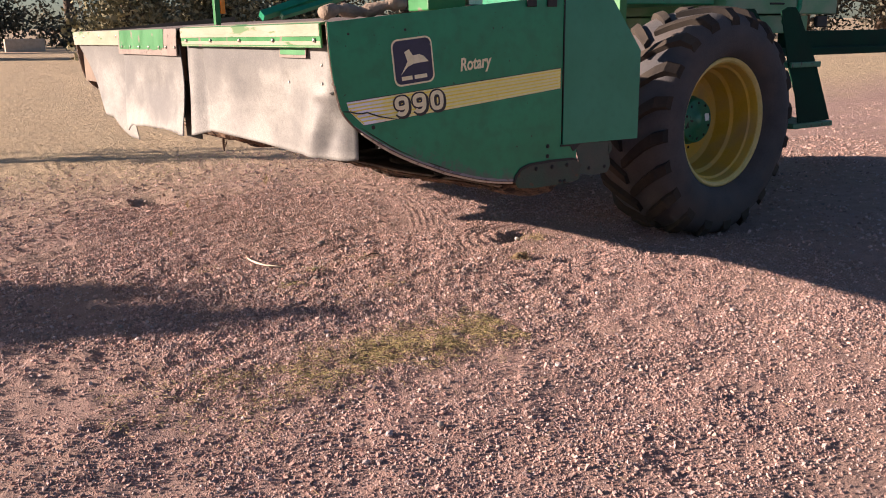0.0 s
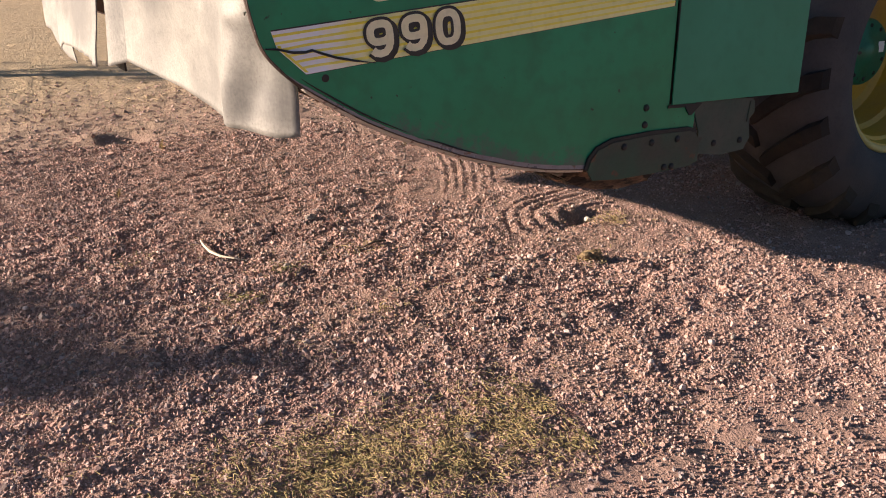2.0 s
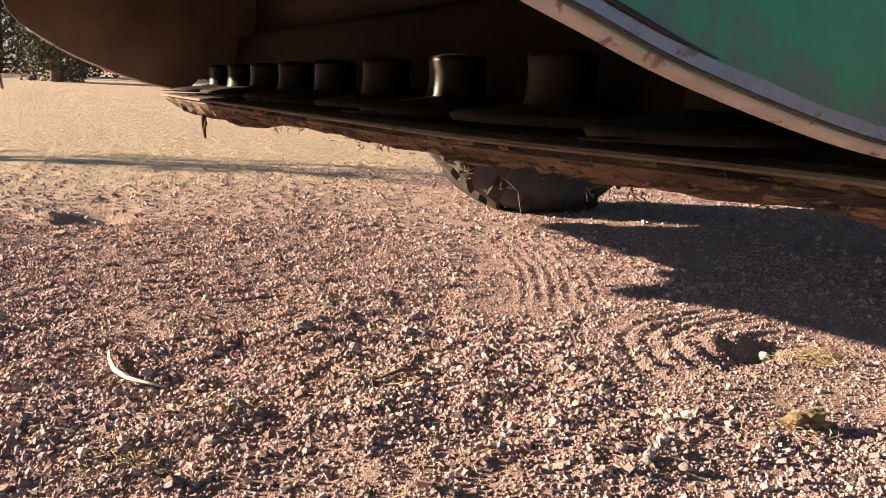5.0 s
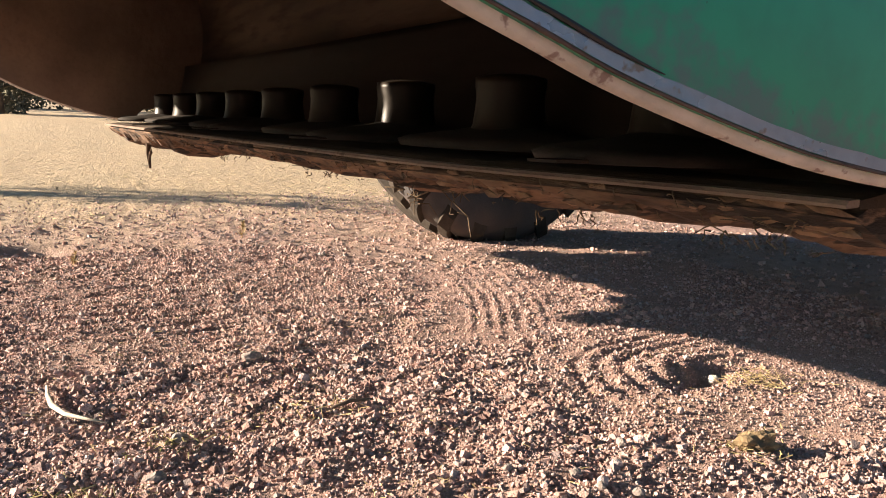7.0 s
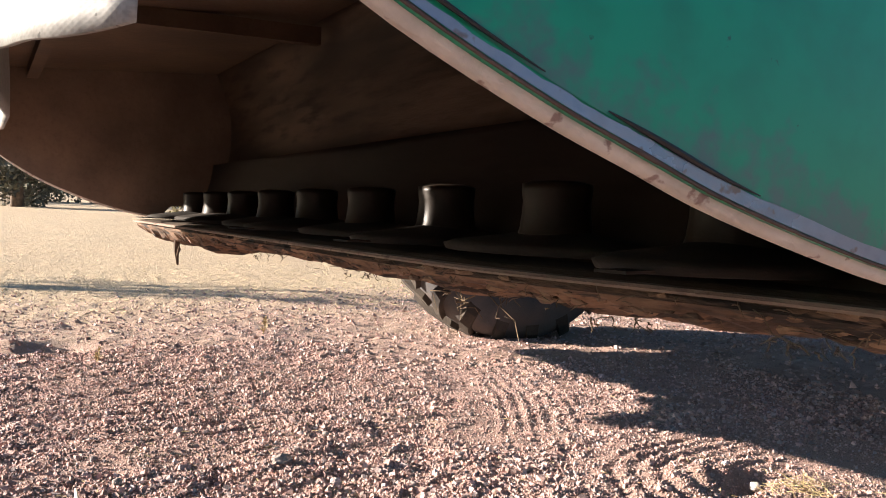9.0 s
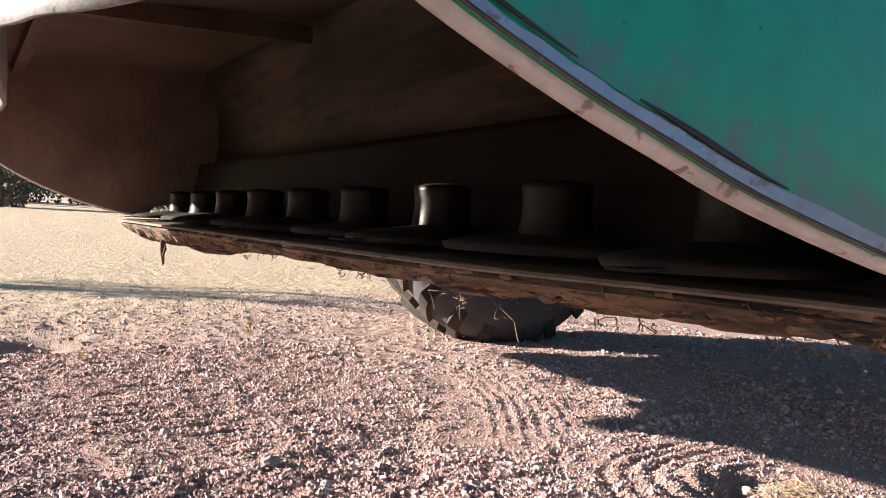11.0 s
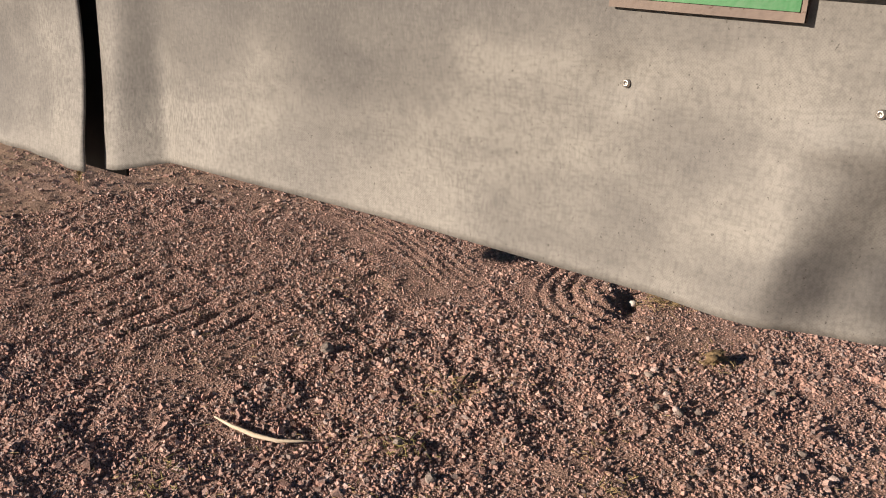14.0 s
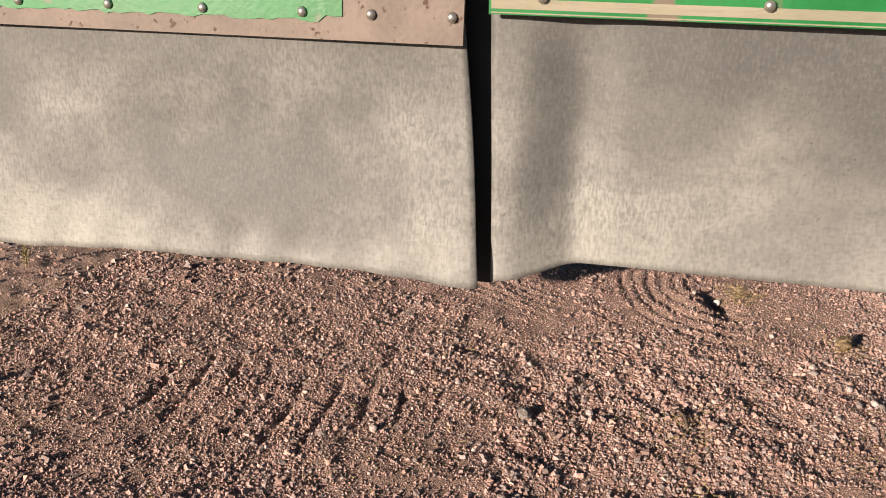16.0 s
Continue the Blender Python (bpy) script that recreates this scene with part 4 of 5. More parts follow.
swept(bm, [(0.779, 0.685), (0.784, 0.690), (0.80, 0.6915), (0.80, 0.683), (0.780, 0.681)], 0.075, 4.78, 40)
part("wear_strip", skewed(bm), MUD_EDGE, header, "scraped pale edge strip over the mud")
bm = bmesh.new()
swept(bm, [(0.801, 0.690), (0.84, 0.697), (1.03, 0.70), (1.03, 0.688), (0.801, 0.680)], 0.075, 4.778, 40)
part("bar_plate", skewed(bm), BAR_TOP, header, "dark mud-stained plate on the bar")
bm = bmesh.new()
tube(bm, [(0.86 + SKEW * 3.9, 3.9, 0.625), (0.86 + SKEW * 3.9, 3.905, 0.56), (0.87 + SKEW * 3.9, 3.93, 0.49)], [0.014, 0.012, 0.006], 6)
tube(bm, [(0.86 + SKEW * 3.84, 3.84, 0.625), (0.86 + SKEW * 3.84, 3.83, 0.57), (0.85 + SKEW * 3.84, 3.85, 0.53)], [0.010, 0.008, 0.004], 6)
part("hanging_root", bm, BAR_TOP, bar, "dark roots hanging from the bar")


def disc_mesh():
    bm = bmesh.new()
    k = 40
    rings = []
    for s, z in ((0.0, 0.032), (0.25, 0.032), (0.45, 0.022), (0.9, 0.008), (1.0, 0.0), (0.97, -0.012)):
        rings.append([bm.verts.new((0.27 * s * math.cos(a), 0.19 * s * math.sin(a), z)) for a in (2 * math.pi * j / k for j in range(k))])
    for a, b in zip(rings, rings[1:]):
        for j in range(k):
            bm.faces.new((a[j], a[(j + 1) % k], b[(j + 1) % k], b[j]))
    bmesh.ops.remove_doubles(bm, verts=bm.verts, dist=0.0005)
    return bm


def drum_mesh():
    bm = bmesh.new()
    k = 28
    rings = []
    for r, z in ((0.082, 0.018), (0.075, 0.035), (0.071, 0.066), (0.070, 0.088), (0.073, 0.112), (0.072, 0.124), (0.045, 0.131), (0.0005, 0.132)):
        rings.append([bm.verts.new((r * math.cos(a), r * math.sin(a), z)) for a in (2 * math.pi * j / k for j in range(k))])
    for a, b in zip(rings, rings[1:]):
        for j in range(k):
            bm.faces.new((a[j], a[(j + 1) % k], b[(j + 1) % k], b[j]))
    return bm


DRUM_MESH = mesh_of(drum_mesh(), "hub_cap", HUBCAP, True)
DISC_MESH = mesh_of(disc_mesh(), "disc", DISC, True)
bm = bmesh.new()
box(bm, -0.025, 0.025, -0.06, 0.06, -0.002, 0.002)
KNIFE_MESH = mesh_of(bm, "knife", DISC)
for k in range(9):
    y = 0.462 + 0.467 * k
    c = Matrix.Translation((1.02 + SKEW * y, y, 0.725)) @ Matrix.Rotation(radians(90 * (k % 2) + 20), 4, "Z")
    d = placed("disc", DISC_MESH, header, c, "oval mowing disc")
    o = new("hub_cap", DRUM_MESH)
    o.parent = d
    for s in (1, -1):
        o = new("knife", KNIFE_MESH)
        o.parent = d
        o.matrix_basis = Matrix.Translation((0.27 * s, 0.0, -0.008)) @ Matrix.Rotation(radians(90), 4, "Z")
# roots and straw caught on the bar
rnd = random.Random(8)
for y, n, ln in ((1.0, 9, 0.075), (0.6, 8, 0.02), (1.6, 8, 0.02), (0.3, 10, 0.02), (3.9, 6, 0.06), (4.25, 6, 0.02), (2.4, 8, 0.02)):
    bm = bmesh.new()
    for _ in range(n):
        p = Vector((0.87 + bar_bend(y) + rnd.uniform(-0.04, 0.06), y + rnd.uniform(-0.05, 0.05), 0.622))
        pts = [p]
        for _ in range(4):
            p = p + Vector((rnd.uniform(-1, 1) * ln * 0.3, rnd.uniform(-1, 1) * ln * 0.35, -rnd.uniform(-0.1, 0.45) * ln))
            pts.append(p)
        tube(bm, pts, [0.0016, 0.0014, 0.0012, 0.001, 0.0006], 4)
    tagged(part("root_tuft", skewed(bm), ROOT, bar, "straw and roots caught on the bar"), kind="stuff")

# slabs of dried mud standing proud of the bar
slab_rnd = random.Random(19)
for material in (MUD, MUD_SLAB):
    bm = bmesh.new()
    for _ in range(60):
        y = 0.12 + 3.2 * slab_rnd.random() ** 1.7
        z = slab_rnd.uniform(0.642, 0.676)
        at = Vector((0.805 + bar_bend(y) + (0.672 - z) * 1.15 + slab_rnd.uniform(0.002, 0.008), y, z))
        size = Vector((slab_rnd.uniform(0.006, 0.012), slab_rnd.uniform(0.02, 0.055), slab_rnd.uniform(0.005, 0.011)))
        turn = Euler((slab_rnd.uniform(-0.14, 0.14), slab_rnd.uniform(0.5, 1.0), slab_rnd.uniform(-0.12, 0.12))).to_matrix()
        vs = bmesh.ops.create_icosphere(bm, subdivisions=1, radius=1)["verts"]
        for v in vs:
            k = slab_rnd.uniform(0.75, 1.2)
            v.co = at + turn @ Vector((v.co.x * size.x * k, v.co.y * size.y * k, v.co.z * size.z * k))
    tagged(part("mud_slab", skewed(bm), material, bar, "cracked slabs of dried brown mud"), kind="stuff")

# stalks of straw stuck in the mud
bm = bmesh.new()
for _ in range(120):
    y = 0.15 + 3.6 * rnd.random() ** 1.5
    z = rnd.uniform(0.615, 0.675)
    p = Vector((0.80 + bar_bend(y) + (0.675 - z) * 0.9 - 0.004, y, z))
    d = Vector((rnd.uniform(-0.3, 0.1), rnd.uniform(-1, 1), rnd.uniform(-0.3, 0.25))).normalized() * rnd.uniform(0.008, 0.024)
    tube(bm, [p - d, p + Vector((-0.004, 0, 0.002)), p + d], [0.0008, 0.0013, 0.0007], 3, 1.0, False)
tagged(part("stuck_straw", skewed(bm), ROOT, bar, "bits of straw stuck in the mud"), kind="stuff")

# flanges that hold the curtains
bm = bmesh.new()
prism(bm, [(-0.098, 1.510), (-0.09, 1.517), (-0.05, 1.521), (-0.05, 1.513), (-0.088, 1.508), (-0.084, low(1.436)), (-0.092, low(1.436))], 0.045, 1.925)
flange_a = part("top_flange", skewed(bm), GREEN_BRIGHT, header, "dusty green folded steel flange")
bm = bmesh.new()
prism(bm, [(-0.098, 1.510), (-0.09, 1.517), (-0.05, 1.521), (-0.05, 1.513), (-0.088, 1.508), (-0.084, low(1.436)), (-0.092, low(1.436))], 3.27, 4.79)
flange_c = part("top_flange", skewed(bm), PALE_DUST, header, "beige dusty folded steel flange")
bm = bmesh.new()
prism(bm, [(-0.1125, 1.47), (-0.107, 1.513), (-0.05, 1.521), (-0.05, 1.513), (-0.100, 1.506), (-0.105, 1.47), (-0.112, low(1.375)), (-0.118, low(1.375))], 1.967, 3.285)
flange_b = part("curtain_plate", skewed(bm), RUSTY, header, "rusty beige clamping plate over the curtain")
bm = bmesh.new()
rag = random.Random(4)
ya, k = 2.215, 60
edge = [(ya + (3.245 - ya) * q / k, low(1.412 + rag.uniform(-0.004, 0.004) + (0.012 if q < 3 else 0))) for q in range(k + 1)]
for (y0, z0), (y1, z1) in zip(edge, edge[1:]):
    bm.faces.new([bm.verts.new(p) for p in ((-0.1188, y0, z0), (-0.1188, y1, z1), (-0.1118, y1, 1.514), (-0.1118, y0, 1.514))])
bmesh.ops.remove_doubles(bm, verts=bm.verts, dist=0.0001)
part("paint_band", skewed(bm), GREEN_BRIGHT, flange_b, "bright green paint left on the plate")
bm = bmesh.new()
prism(bm, [(-0.054, low(1.385)), (-0.048, low(1.45)), (-0.042, low(1.45)), (-0.048, low(1.385))], 0.28, 0.585)
box(bm, -0.056, -0.040, 0.28, 0.287, low(1.385), low(1.45))
bracket = part("bracket", skewed(bm), RUSTY, header, "small beige and green bracket plate")
bm = bmesh.new()
prism(bm, [(-0.0558, low(1.40)), (-0.0515, low(1.45)), (-0.0485, low(1.45)), (-0.0515, low(1.40))], 0.289, 0.57)
part("paint_band", skewed(bm), GREEN_BRIGHT, bracket, "bright green paint")


bm = bmesh.new()
prism(bm, [(-0.0935, low(1.447)), (-0.0952, low(1.466)), (-0.091, low(1.466)), (-0.089, low(1.447))], 0.05, 1.92)
part("dust_band", skewed(bm), PALE_DUST, flange_a, "band of beige dust and worn paint")
bm = bmesh.new()
prism(bm, [(-0.0933, low(1.4385)), (-0.0936, low(1.4410)), (-0.090, low(1.4410)), (-0.090, low(1.4385))], 0.05, 1.92)
part("dust_line", skewed(bm), PALE_DUST, flange_a, "thin line of beige dust")
bm = bmesh.new()
prism(bm, [(-0.0985, low(1.488)), (-0.0995, 1.512), (-0.06, 1.524), (-0.06, 1.522), (-0.092, 1.511), (-0.090, low(1.488))], 0.05, 1.92)
part("dust_top", skewed(bm), PALE_DUST, flange_a, "cream dust along the upper edge")


def bolts_at(ys, x, z, owner, me=BOLT):
    for y in ys:
        placed("bolt", me, owner, Matrix.Translation((x + SKEW * y, y, z)) @ to_front)


bolts_at((0.10, 0.55, 0.98, 1.41, 1.82), -0.098, low(1.470), flange_a)
bolts_at((1.99, 2.155, 2.30, 2.52, 2.74, 2.96, 3.17), -0.118, low(1.428), flange_b)
bolts_at((3.4, 3.9, 4.4, 4.7), -0.094, 1.475, flange_c)


# canvas curtains
def curtain_x(y, z, top):
    """Front face before the skew: hangs a little forward at the foot."""
    d = (top - z) / 0.6
    d = min(1, max(0, d))
    return -0.068 - 0.034 * d ** 2.2 + 0.006 * math.sin(math.pi * min(1, d * 1.3))


FOOT_Y = [0.035, 0.07, 0.11, 0.16, 0.21, 0.26, 0.33, 0.45, 0.65, 1.0, 1.5, 1.66, 1.74, 1.86, 1.93]
FOOT_X = [0.064, 0.022, -0.008, -0.024, -0.048, -0.082, -0.078, -0.056, -0.056, -0.088, -0.19, -0.205, -0.178, -0.262, -0.27]
FOOT_Z = [0.908, 0.899, 0.901, 0.902, 0.904, 0.904, 0.900, 0.896, 0.893, 0.902, 0.922, 0.922, 0.908, 0.876, 0.874]


def along_foot(values, y):
    """A smooth value at y between the knots of the curtain's foot."""
    return sum(float(np.interp(y + d, FOOT_Y, values)) * w for d, w in ((-0.02, 1), (-0.01, 2), (0, 3), (0.01, 2), (0.02, 1))) / 9


def curtain_one(u, v):
    y = 0.035 + (1.895 - 0.03 * v) * u
    foot = along_foot(FOOT_Z, y)
    top, z = low(1.455), low(1.455 + (foot - 1.455) * v)

    def hang_x(v):
        x = curtain_x(y, low(1.455 + (foot - 1.455) * v), top)
        x += 0.055 * v ** 0.5 * math.exp(-((y - 1.75) / 0.07) ** 2) - 0.03 * v * math.exp(-((y - 1.88) / 0.06) ** 2)
        x += 0.05 * smooth01(0.28, 0.0, y) * smooth01(0.25, 0.85, v)
        fold = 0.10 + 0.29 * max(0.0, v - 0.4)
        x += 0.042 * smooth01(0.36, 0.6, v) * smooth01(fold + 0.05, fold - 0.08, y)
        x += 0.038 * smooth01(0.125, 0.045, y) * smooth01(0.62, 0.3, v)
        x -= 0.014 * math.exp(-((y - 0.19) / 0.06) ** 2 - ((v - 0.44) / 0.05) ** 2)
        x += 0.006 * math.sin(7 * y + 3 * z) * v + 0.012 * math.exp(-((y - 0.56) / 0.05) ** 2 - ((z - low(1.262)) / 0.04) ** 2)
        return x + 0.05 * (1.9 - y) / 1.9 * (0.4 + 0.6 * v) + 0.012 * (1 - v) ** 3 + SKEW * y

    return (hang_x(v) + (along_foot(FOOT_X, y) - hang_x(1.0)) * smooth01(0.1, 1.05, v) / smooth01(0.1, 1.05, 1.0), y, z)


def curtain_two(u, v):
    y0 = 1.976 - 0.060 * v
    y = y0 + (3.262 - y0) * u
    foot = 0.868 + 0.012 * math.exp(-((y - 2.3) / 0.3) ** 2) - 0.022 * smooth01(2.7, 3.1, y) - 0.05 * smooth01(3.12, 3.26, y)
    top, z = low(1.45), low(1.45 + (foot - 1.45) * v)
    x = curtain_x(y, z, top) - 0.026 - 0.02 * v * math.exp(-((y - 1.95) / 0.12) ** 2)
    x += 0.010 * math.sin(4.5 * y) * v + 0.006 * math.sin(3 * y + 7 * z) + 0.014 * math.exp(-((y - 2.55) / 0.28) ** 2 - ((v - 0.5) / 0.2) ** 2) + 0.0035 * math.sin(42 * (y + 0.45 * z)) * smooth01(0.72, 1.0, v)
    return (x + SKEW * y, y, z)


def curtain_three(u, v):
    y = 3.23 + (1.55 - 0.90 * v) * u
    foot = 0.72 + 0.18 * smooth01(3.36, 3.75, y) + 0.03 * math.sin(y * 3) * smooth01(3.4, 3.8, y)
    top, z = low(1.46), low(1.46 + (foot - 1.46) * v)
    x = curtain_x(y, z, top) + 0.012 * math.sin(6 * y) * v + 0.05 * v * v * smooth01(3.6, 3.3, y)
    return (x + SKEW * y, y, z)


curtains = []
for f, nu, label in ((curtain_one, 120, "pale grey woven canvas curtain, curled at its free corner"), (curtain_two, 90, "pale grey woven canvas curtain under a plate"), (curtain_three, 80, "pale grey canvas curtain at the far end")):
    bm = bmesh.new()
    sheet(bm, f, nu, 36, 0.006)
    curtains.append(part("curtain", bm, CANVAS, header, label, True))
bm = bmesh.new()
lathe(bm, [(0.0001, -0.003), (0.004, -0.003), (0.0045, -0.005), (0.010, -0.0035), (0.0125, 0.0)], (0, 0, 0), 14)
WASHER = mesh_of(bm, "washer_bolt", STEEL, True)
WASHER_RUSTY = WASHER.copy()
WASHER_RUSTY.materials.clear()
WASHER_RUSTY.materials.append(RUST)
front_axis = Matrix.Rotation(radians(-90), 4, "Z")
for y, z in ((0.553, 1.264), (0.158, 1.268), (0.158, 1.355), (0.09, 1.27), (0.09, 1.35)):
    u, v = (y - 0.035) / 1.885, (1.455 - z) / 0.553
    p = Vector(curtain_one(u, v))
    placed("washer_bolt", WASHER_RUSTY if y < 0.12 else WASHER, curtains[0], Matrix.Translation(p + Vector((-0.003, 0, 0))) @ front_axis @ Matrix.Diagonal((0.62, 0.8, 0.62, 1)))
bm = bmesh.new()
for k, (dy, dz, ln) in enumerate(((0.0, 0.0, 0.030), (0.012, -0.004, 0.024), (-0.012, 0.006, 0.02))):
    p = Vector(curtain_one((0.082 + dy - 0.035) / 1.885, (1.455 - 1.236) / 0.553))
    tube(bm, [p + Vector((0.002, 0, dz)), p + Vector((-0.012, 0.004, dz - 0.006)), p + Vector((-0.010, 0.012, dz - ln * 0.5))], [0.006, 0.005, 0.002], 5, 0.5)
part("torn_edge", bm, CANVAS, curtains[0], "frayed torn shred of canvas")

# things on the hood
bm = bmesh.new()
pts, rad = [], []
for i in range(22):
    s = i / 21
    pts.append((0.03 + 0.42 * s, 0.30 + 0.04 * math.sin(5 * s), hood_z(0.03 + 0.42 * s) + 0.035 + 0.033 + 0.012 * math.sin(9 * s)))
    rad.append(0.034 + 0.007 * math.sin(23 * s) + (0.006 if i % 3 == 0 else 0))
tube(bm, pts, rad, 14, 0.85)
solo("rolled_tarp", bm, TARP, "rolled tan tarp lying on the mower hood", "tarp", True)
bm = bmesh.new()
box(bm, 0.60, 0.83, 0.28, 0.5, 1.575, 1.72, 0.008)
part("gearbox_cover", bm, GREEN_BRIGHT, header, "bright green cover on the hood")
bm = bmesh.new()
box(bm, 0.86, 0.95, 0.3, 0.42, 1.6, 1.75, 0.006)
part("valve_block", bm, STEEL, header, "grey metal valve block")
bm = bmesh.new()
tube(bm, [(0.95, 0.36, 1.66), (1.15, 0.5, 1.73), (1.4, 0.6, 1.74), (1.7, 0.8, 1.70)], 0.016, 8)
part("hose", bm, DARK, header, "black hydraulic hose", True)
bm = bmesh.new()
tube(bm, [(0.02, 1.2, 1.57), (0.62, 1.35, 1.74), (1.4, 1.5, 1.95)], 0.03, 4)
tube(bm, [(0.14, 1.2, 1.57), (0.74, 1.35, 1.72), (1.4, 1.5, 1.88)], 0.022, 4)
part("lift_arm", bm, GREEN, header, "slanting dark green frame arm")
bm = bmesh.new()
box(bm, -0.035, 0.0, 1.95, 2.0, 1.53, 1.80, 0.003)
post = part("marker_post", bm, GREEN_BRIGHT, header, "green marker lamp post")
bm = bmesh.new()
box(bm, 0.001, 0.034, 1.945, 1.99, 1.60, 1.72, 0.006)
part("marker_lens", bm, ORANGE, post, "orange marker lens")

# ---- the windrower ----
tractor = thing("windrower", (3.26, 1.05, 0.0), "green windrower with large lugged tyres and yellow rims", "windrower")


def sag(bm):
    """Flatten the foot of a tyre under its load."""
    for v in bm.verts:
        if v.co.z < 0.34:
            v.co.z = max(v.co.z - 0.045 * (1 - max(v.co.z, 0) / 0.34), -0.012)


def wheel(cx, cy, out, turn=0.0):
    """Drive wheel; out is -1 where its dish faces -y; turn: degrees about the upright."""
    R, c = 0.84, (cx, cy, 0.84 - 0.018)
    spin = Matrix.Translation(c) @ Matrix.Rotation(radians(turn), 4, "Z") @ Matrix.Translation(-Vector(c))

    def turned(bm):
        bmesh.ops.transform(bm, matrix=spin, verts=bm.verts)
        return bm
    prof = [(0.455, -0.2), (0.468, -0.235), (0.495, -0.295), (0.55, -0.335), (0.64, -0.345), (0.73, -0.315), (0.78, -0.265), (0.80, -0.2), (0.805, 0.0)]
    prof = prof + [(r, -y) for r, y in prof[-2::-1]]
    bm = bmesh.new()
    lathe(bm, prof, c, 72)
    sag(bm)
    body = part("wheel", turned(bm), RUBBER, tractor, "large black lugged tyre wheel", True)
    bm = bmesh.new()
    n = 20
    for s in (1, -1):
        for k in range(n):
            a0 = 2 * math.pi * (k + (0.5 if s > 0 else 0)) / n
            rows = []
            for w, da, rr, base in ((0.0, 0.0, R, 0.79), (0.1, 0.10, R, 0.79), (0.2, 0.19, R - 0.004, 0.785), (0.27, 0.245, R - 0.018, 0.77), (0.325, 0.27, 0.755, 0.70)):
                hw = 0.036 + 0.03 * w
                quad = []
                for r, e in ((base, -1.25), (rr, -0.9), (rr, 0.9), (base, 1.25)):
                    a = a0 - da + e * hw / R
                    quad.append(bm.verts.new((c[0] + r * math.cos(a), c[1] + s * w, c[2] + r * math.sin(a))))
                rows.append(quad)
            for p, q in zip(rows, rows[1:]):
                for j in range(3):
                    bm.faces.new((p[j], p[j + 1], q[j + 1], q[j]))
            bm.faces.new(rows[0])
            bm.faces.new(rows[-1][::-1])
    sag(bm)
    part("tread", turned(bm), TREAD, body, "dusty chevron tread lugs")
    bm = bmesh.new()
    o = out
    rim = [(0.446, 0.244), (0.432, 0.238), (0.421, 0.185), (0.404, 0.176), (0.398, 0.05), (0.372, 0.035), (0.364, -0.09), (0.33, -0.115), (0.2, -0.11), (0.0001, -0.11)]
    for p, q in zip(rim, rim[1:]):
        lathe(bm, [(p[0], o * p[1]), (q[0], o * q[1])], c, 64)
    lathe(bm, [(r, o * y) for r, y in ((0.47, 0.25), (0.46, 0.2), (0.445, 0.14), (0.42, 0.1), (0.41, -0.24), (0.49, -0.27))], c, 64)
    part("rim", turned(bm), YELLOW, body, "dusty yellow dished rim", True)
    bm = bmesh.new()
    lathe(bm, [(r, o * y) for r, y in ((0.438, 0.238), (0.445, 0.256), (0.458, 0.263), (0.470, 0.26), (0.476, 0.25), (0.47, 0.235))], c, 64)
    part("rim_edge", turned(bm), RIM_EDGE, body, "pale yellow rim edge", True)
    bm = bmesh.new()
    lathe(bm, [(r, o * y) for r, y in ((0.186, -0.11), (0.186, -0.055), (0.168, -0.045), (0.168, 0.005), (0.156, 0.022), (0.07, 0.026), (0.064, 0.042), (0.0001, 0.044))], c, 32)
    part("hub", turned(bm), HUB, body, "green planetary hub", True)
    for k in range(10):
        a = 2 * math.pi * (k + 0.5) / 10
        placed("hub_bolt", BOLT_DARK, body, spin @ Matrix.Translation((c[0] + 0.135 * math.cos(a), c[1] + o * 0.022, c[2] + 0.135 * math.sin(a))) @ Matrix.Rotation(radians(-90 * o), 4, "X"))
    for k in range(10):
        a = 2 * math.pi * k / 10
        placed("nut", BOLT_DARK, body, spin @ Matrix.Translation((c[0] + 0.23 * math.cos(a), c[1] + o * (-0.108), c[2] + 0.23 * math.sin(a))) @ Matrix.Rotation(radians(-90 * o), 4, "X"))
    if turn:
        bm = bmesh.new()
        box(bm, c[0] + 0.075, c[0] + 0.125, c[1] + o * 0.026, c[1] + o * 0.028, c[2] - 0.005, c[2] + 0.05)
        part("sticker", turned(bm), STRIPE_W, body, "small torn white sticker")


wheel(3.30, 0.955, -1, 5.2)
wheel(2.72, 4.5, 1)


def tpart(name, material, label, *boxes, bevel=0.01):
    bm = bmesh.new()
    for b in boxes:
        box(bm, *b, bevel)
    return part(name, skewed(bm), material, tractor, label)


tpart("axle", GREEN, "dark green axle housing", (3.45, 3.75, 1.3, 4.3, 0.7, 0.98))
tpart("chassis", DARK_GREEN, "dark green chassis frame", (2.9, 4.4, 1.75, 1.95, 0.95, 1.25), (2.9, 4.4, 3.6, 3.8, 0.95, 1.25), (2.9, 3.1, 1.75, 3.8, 0.95, 1.25))
tpart("floor_pan", DARK_GREEN, "dark green underside", (3.0, 7.2, 1.5, 4.1, 1.25, 1.32))
tpart("engine_side", PALE_GREEN, "pale green engine side panel", (4.45, 5.95, 1.62, 4.0, 1.62, 2.6))
tpart("engine_skirt", PALE_GREEN, "pale green lower panel", (4.45, 5.6, 1.66, 3.96, 1.45, 1.61))
tpart("vent_recess", DARK, "black vent opening", (5.65, 5.80, 1.60, 1.64, 1.50, 1.60))
tpart("panel_handle", DARK, "black recessed handle", (5.0, 5.2, 1.612, 1.63, 1.70, 1.72))
tpart("rear_rail", DARK_GREEN, "dark green rear frame rail", (5.3, 7.6, 1.62, 1.74, 1.30, 1.47))
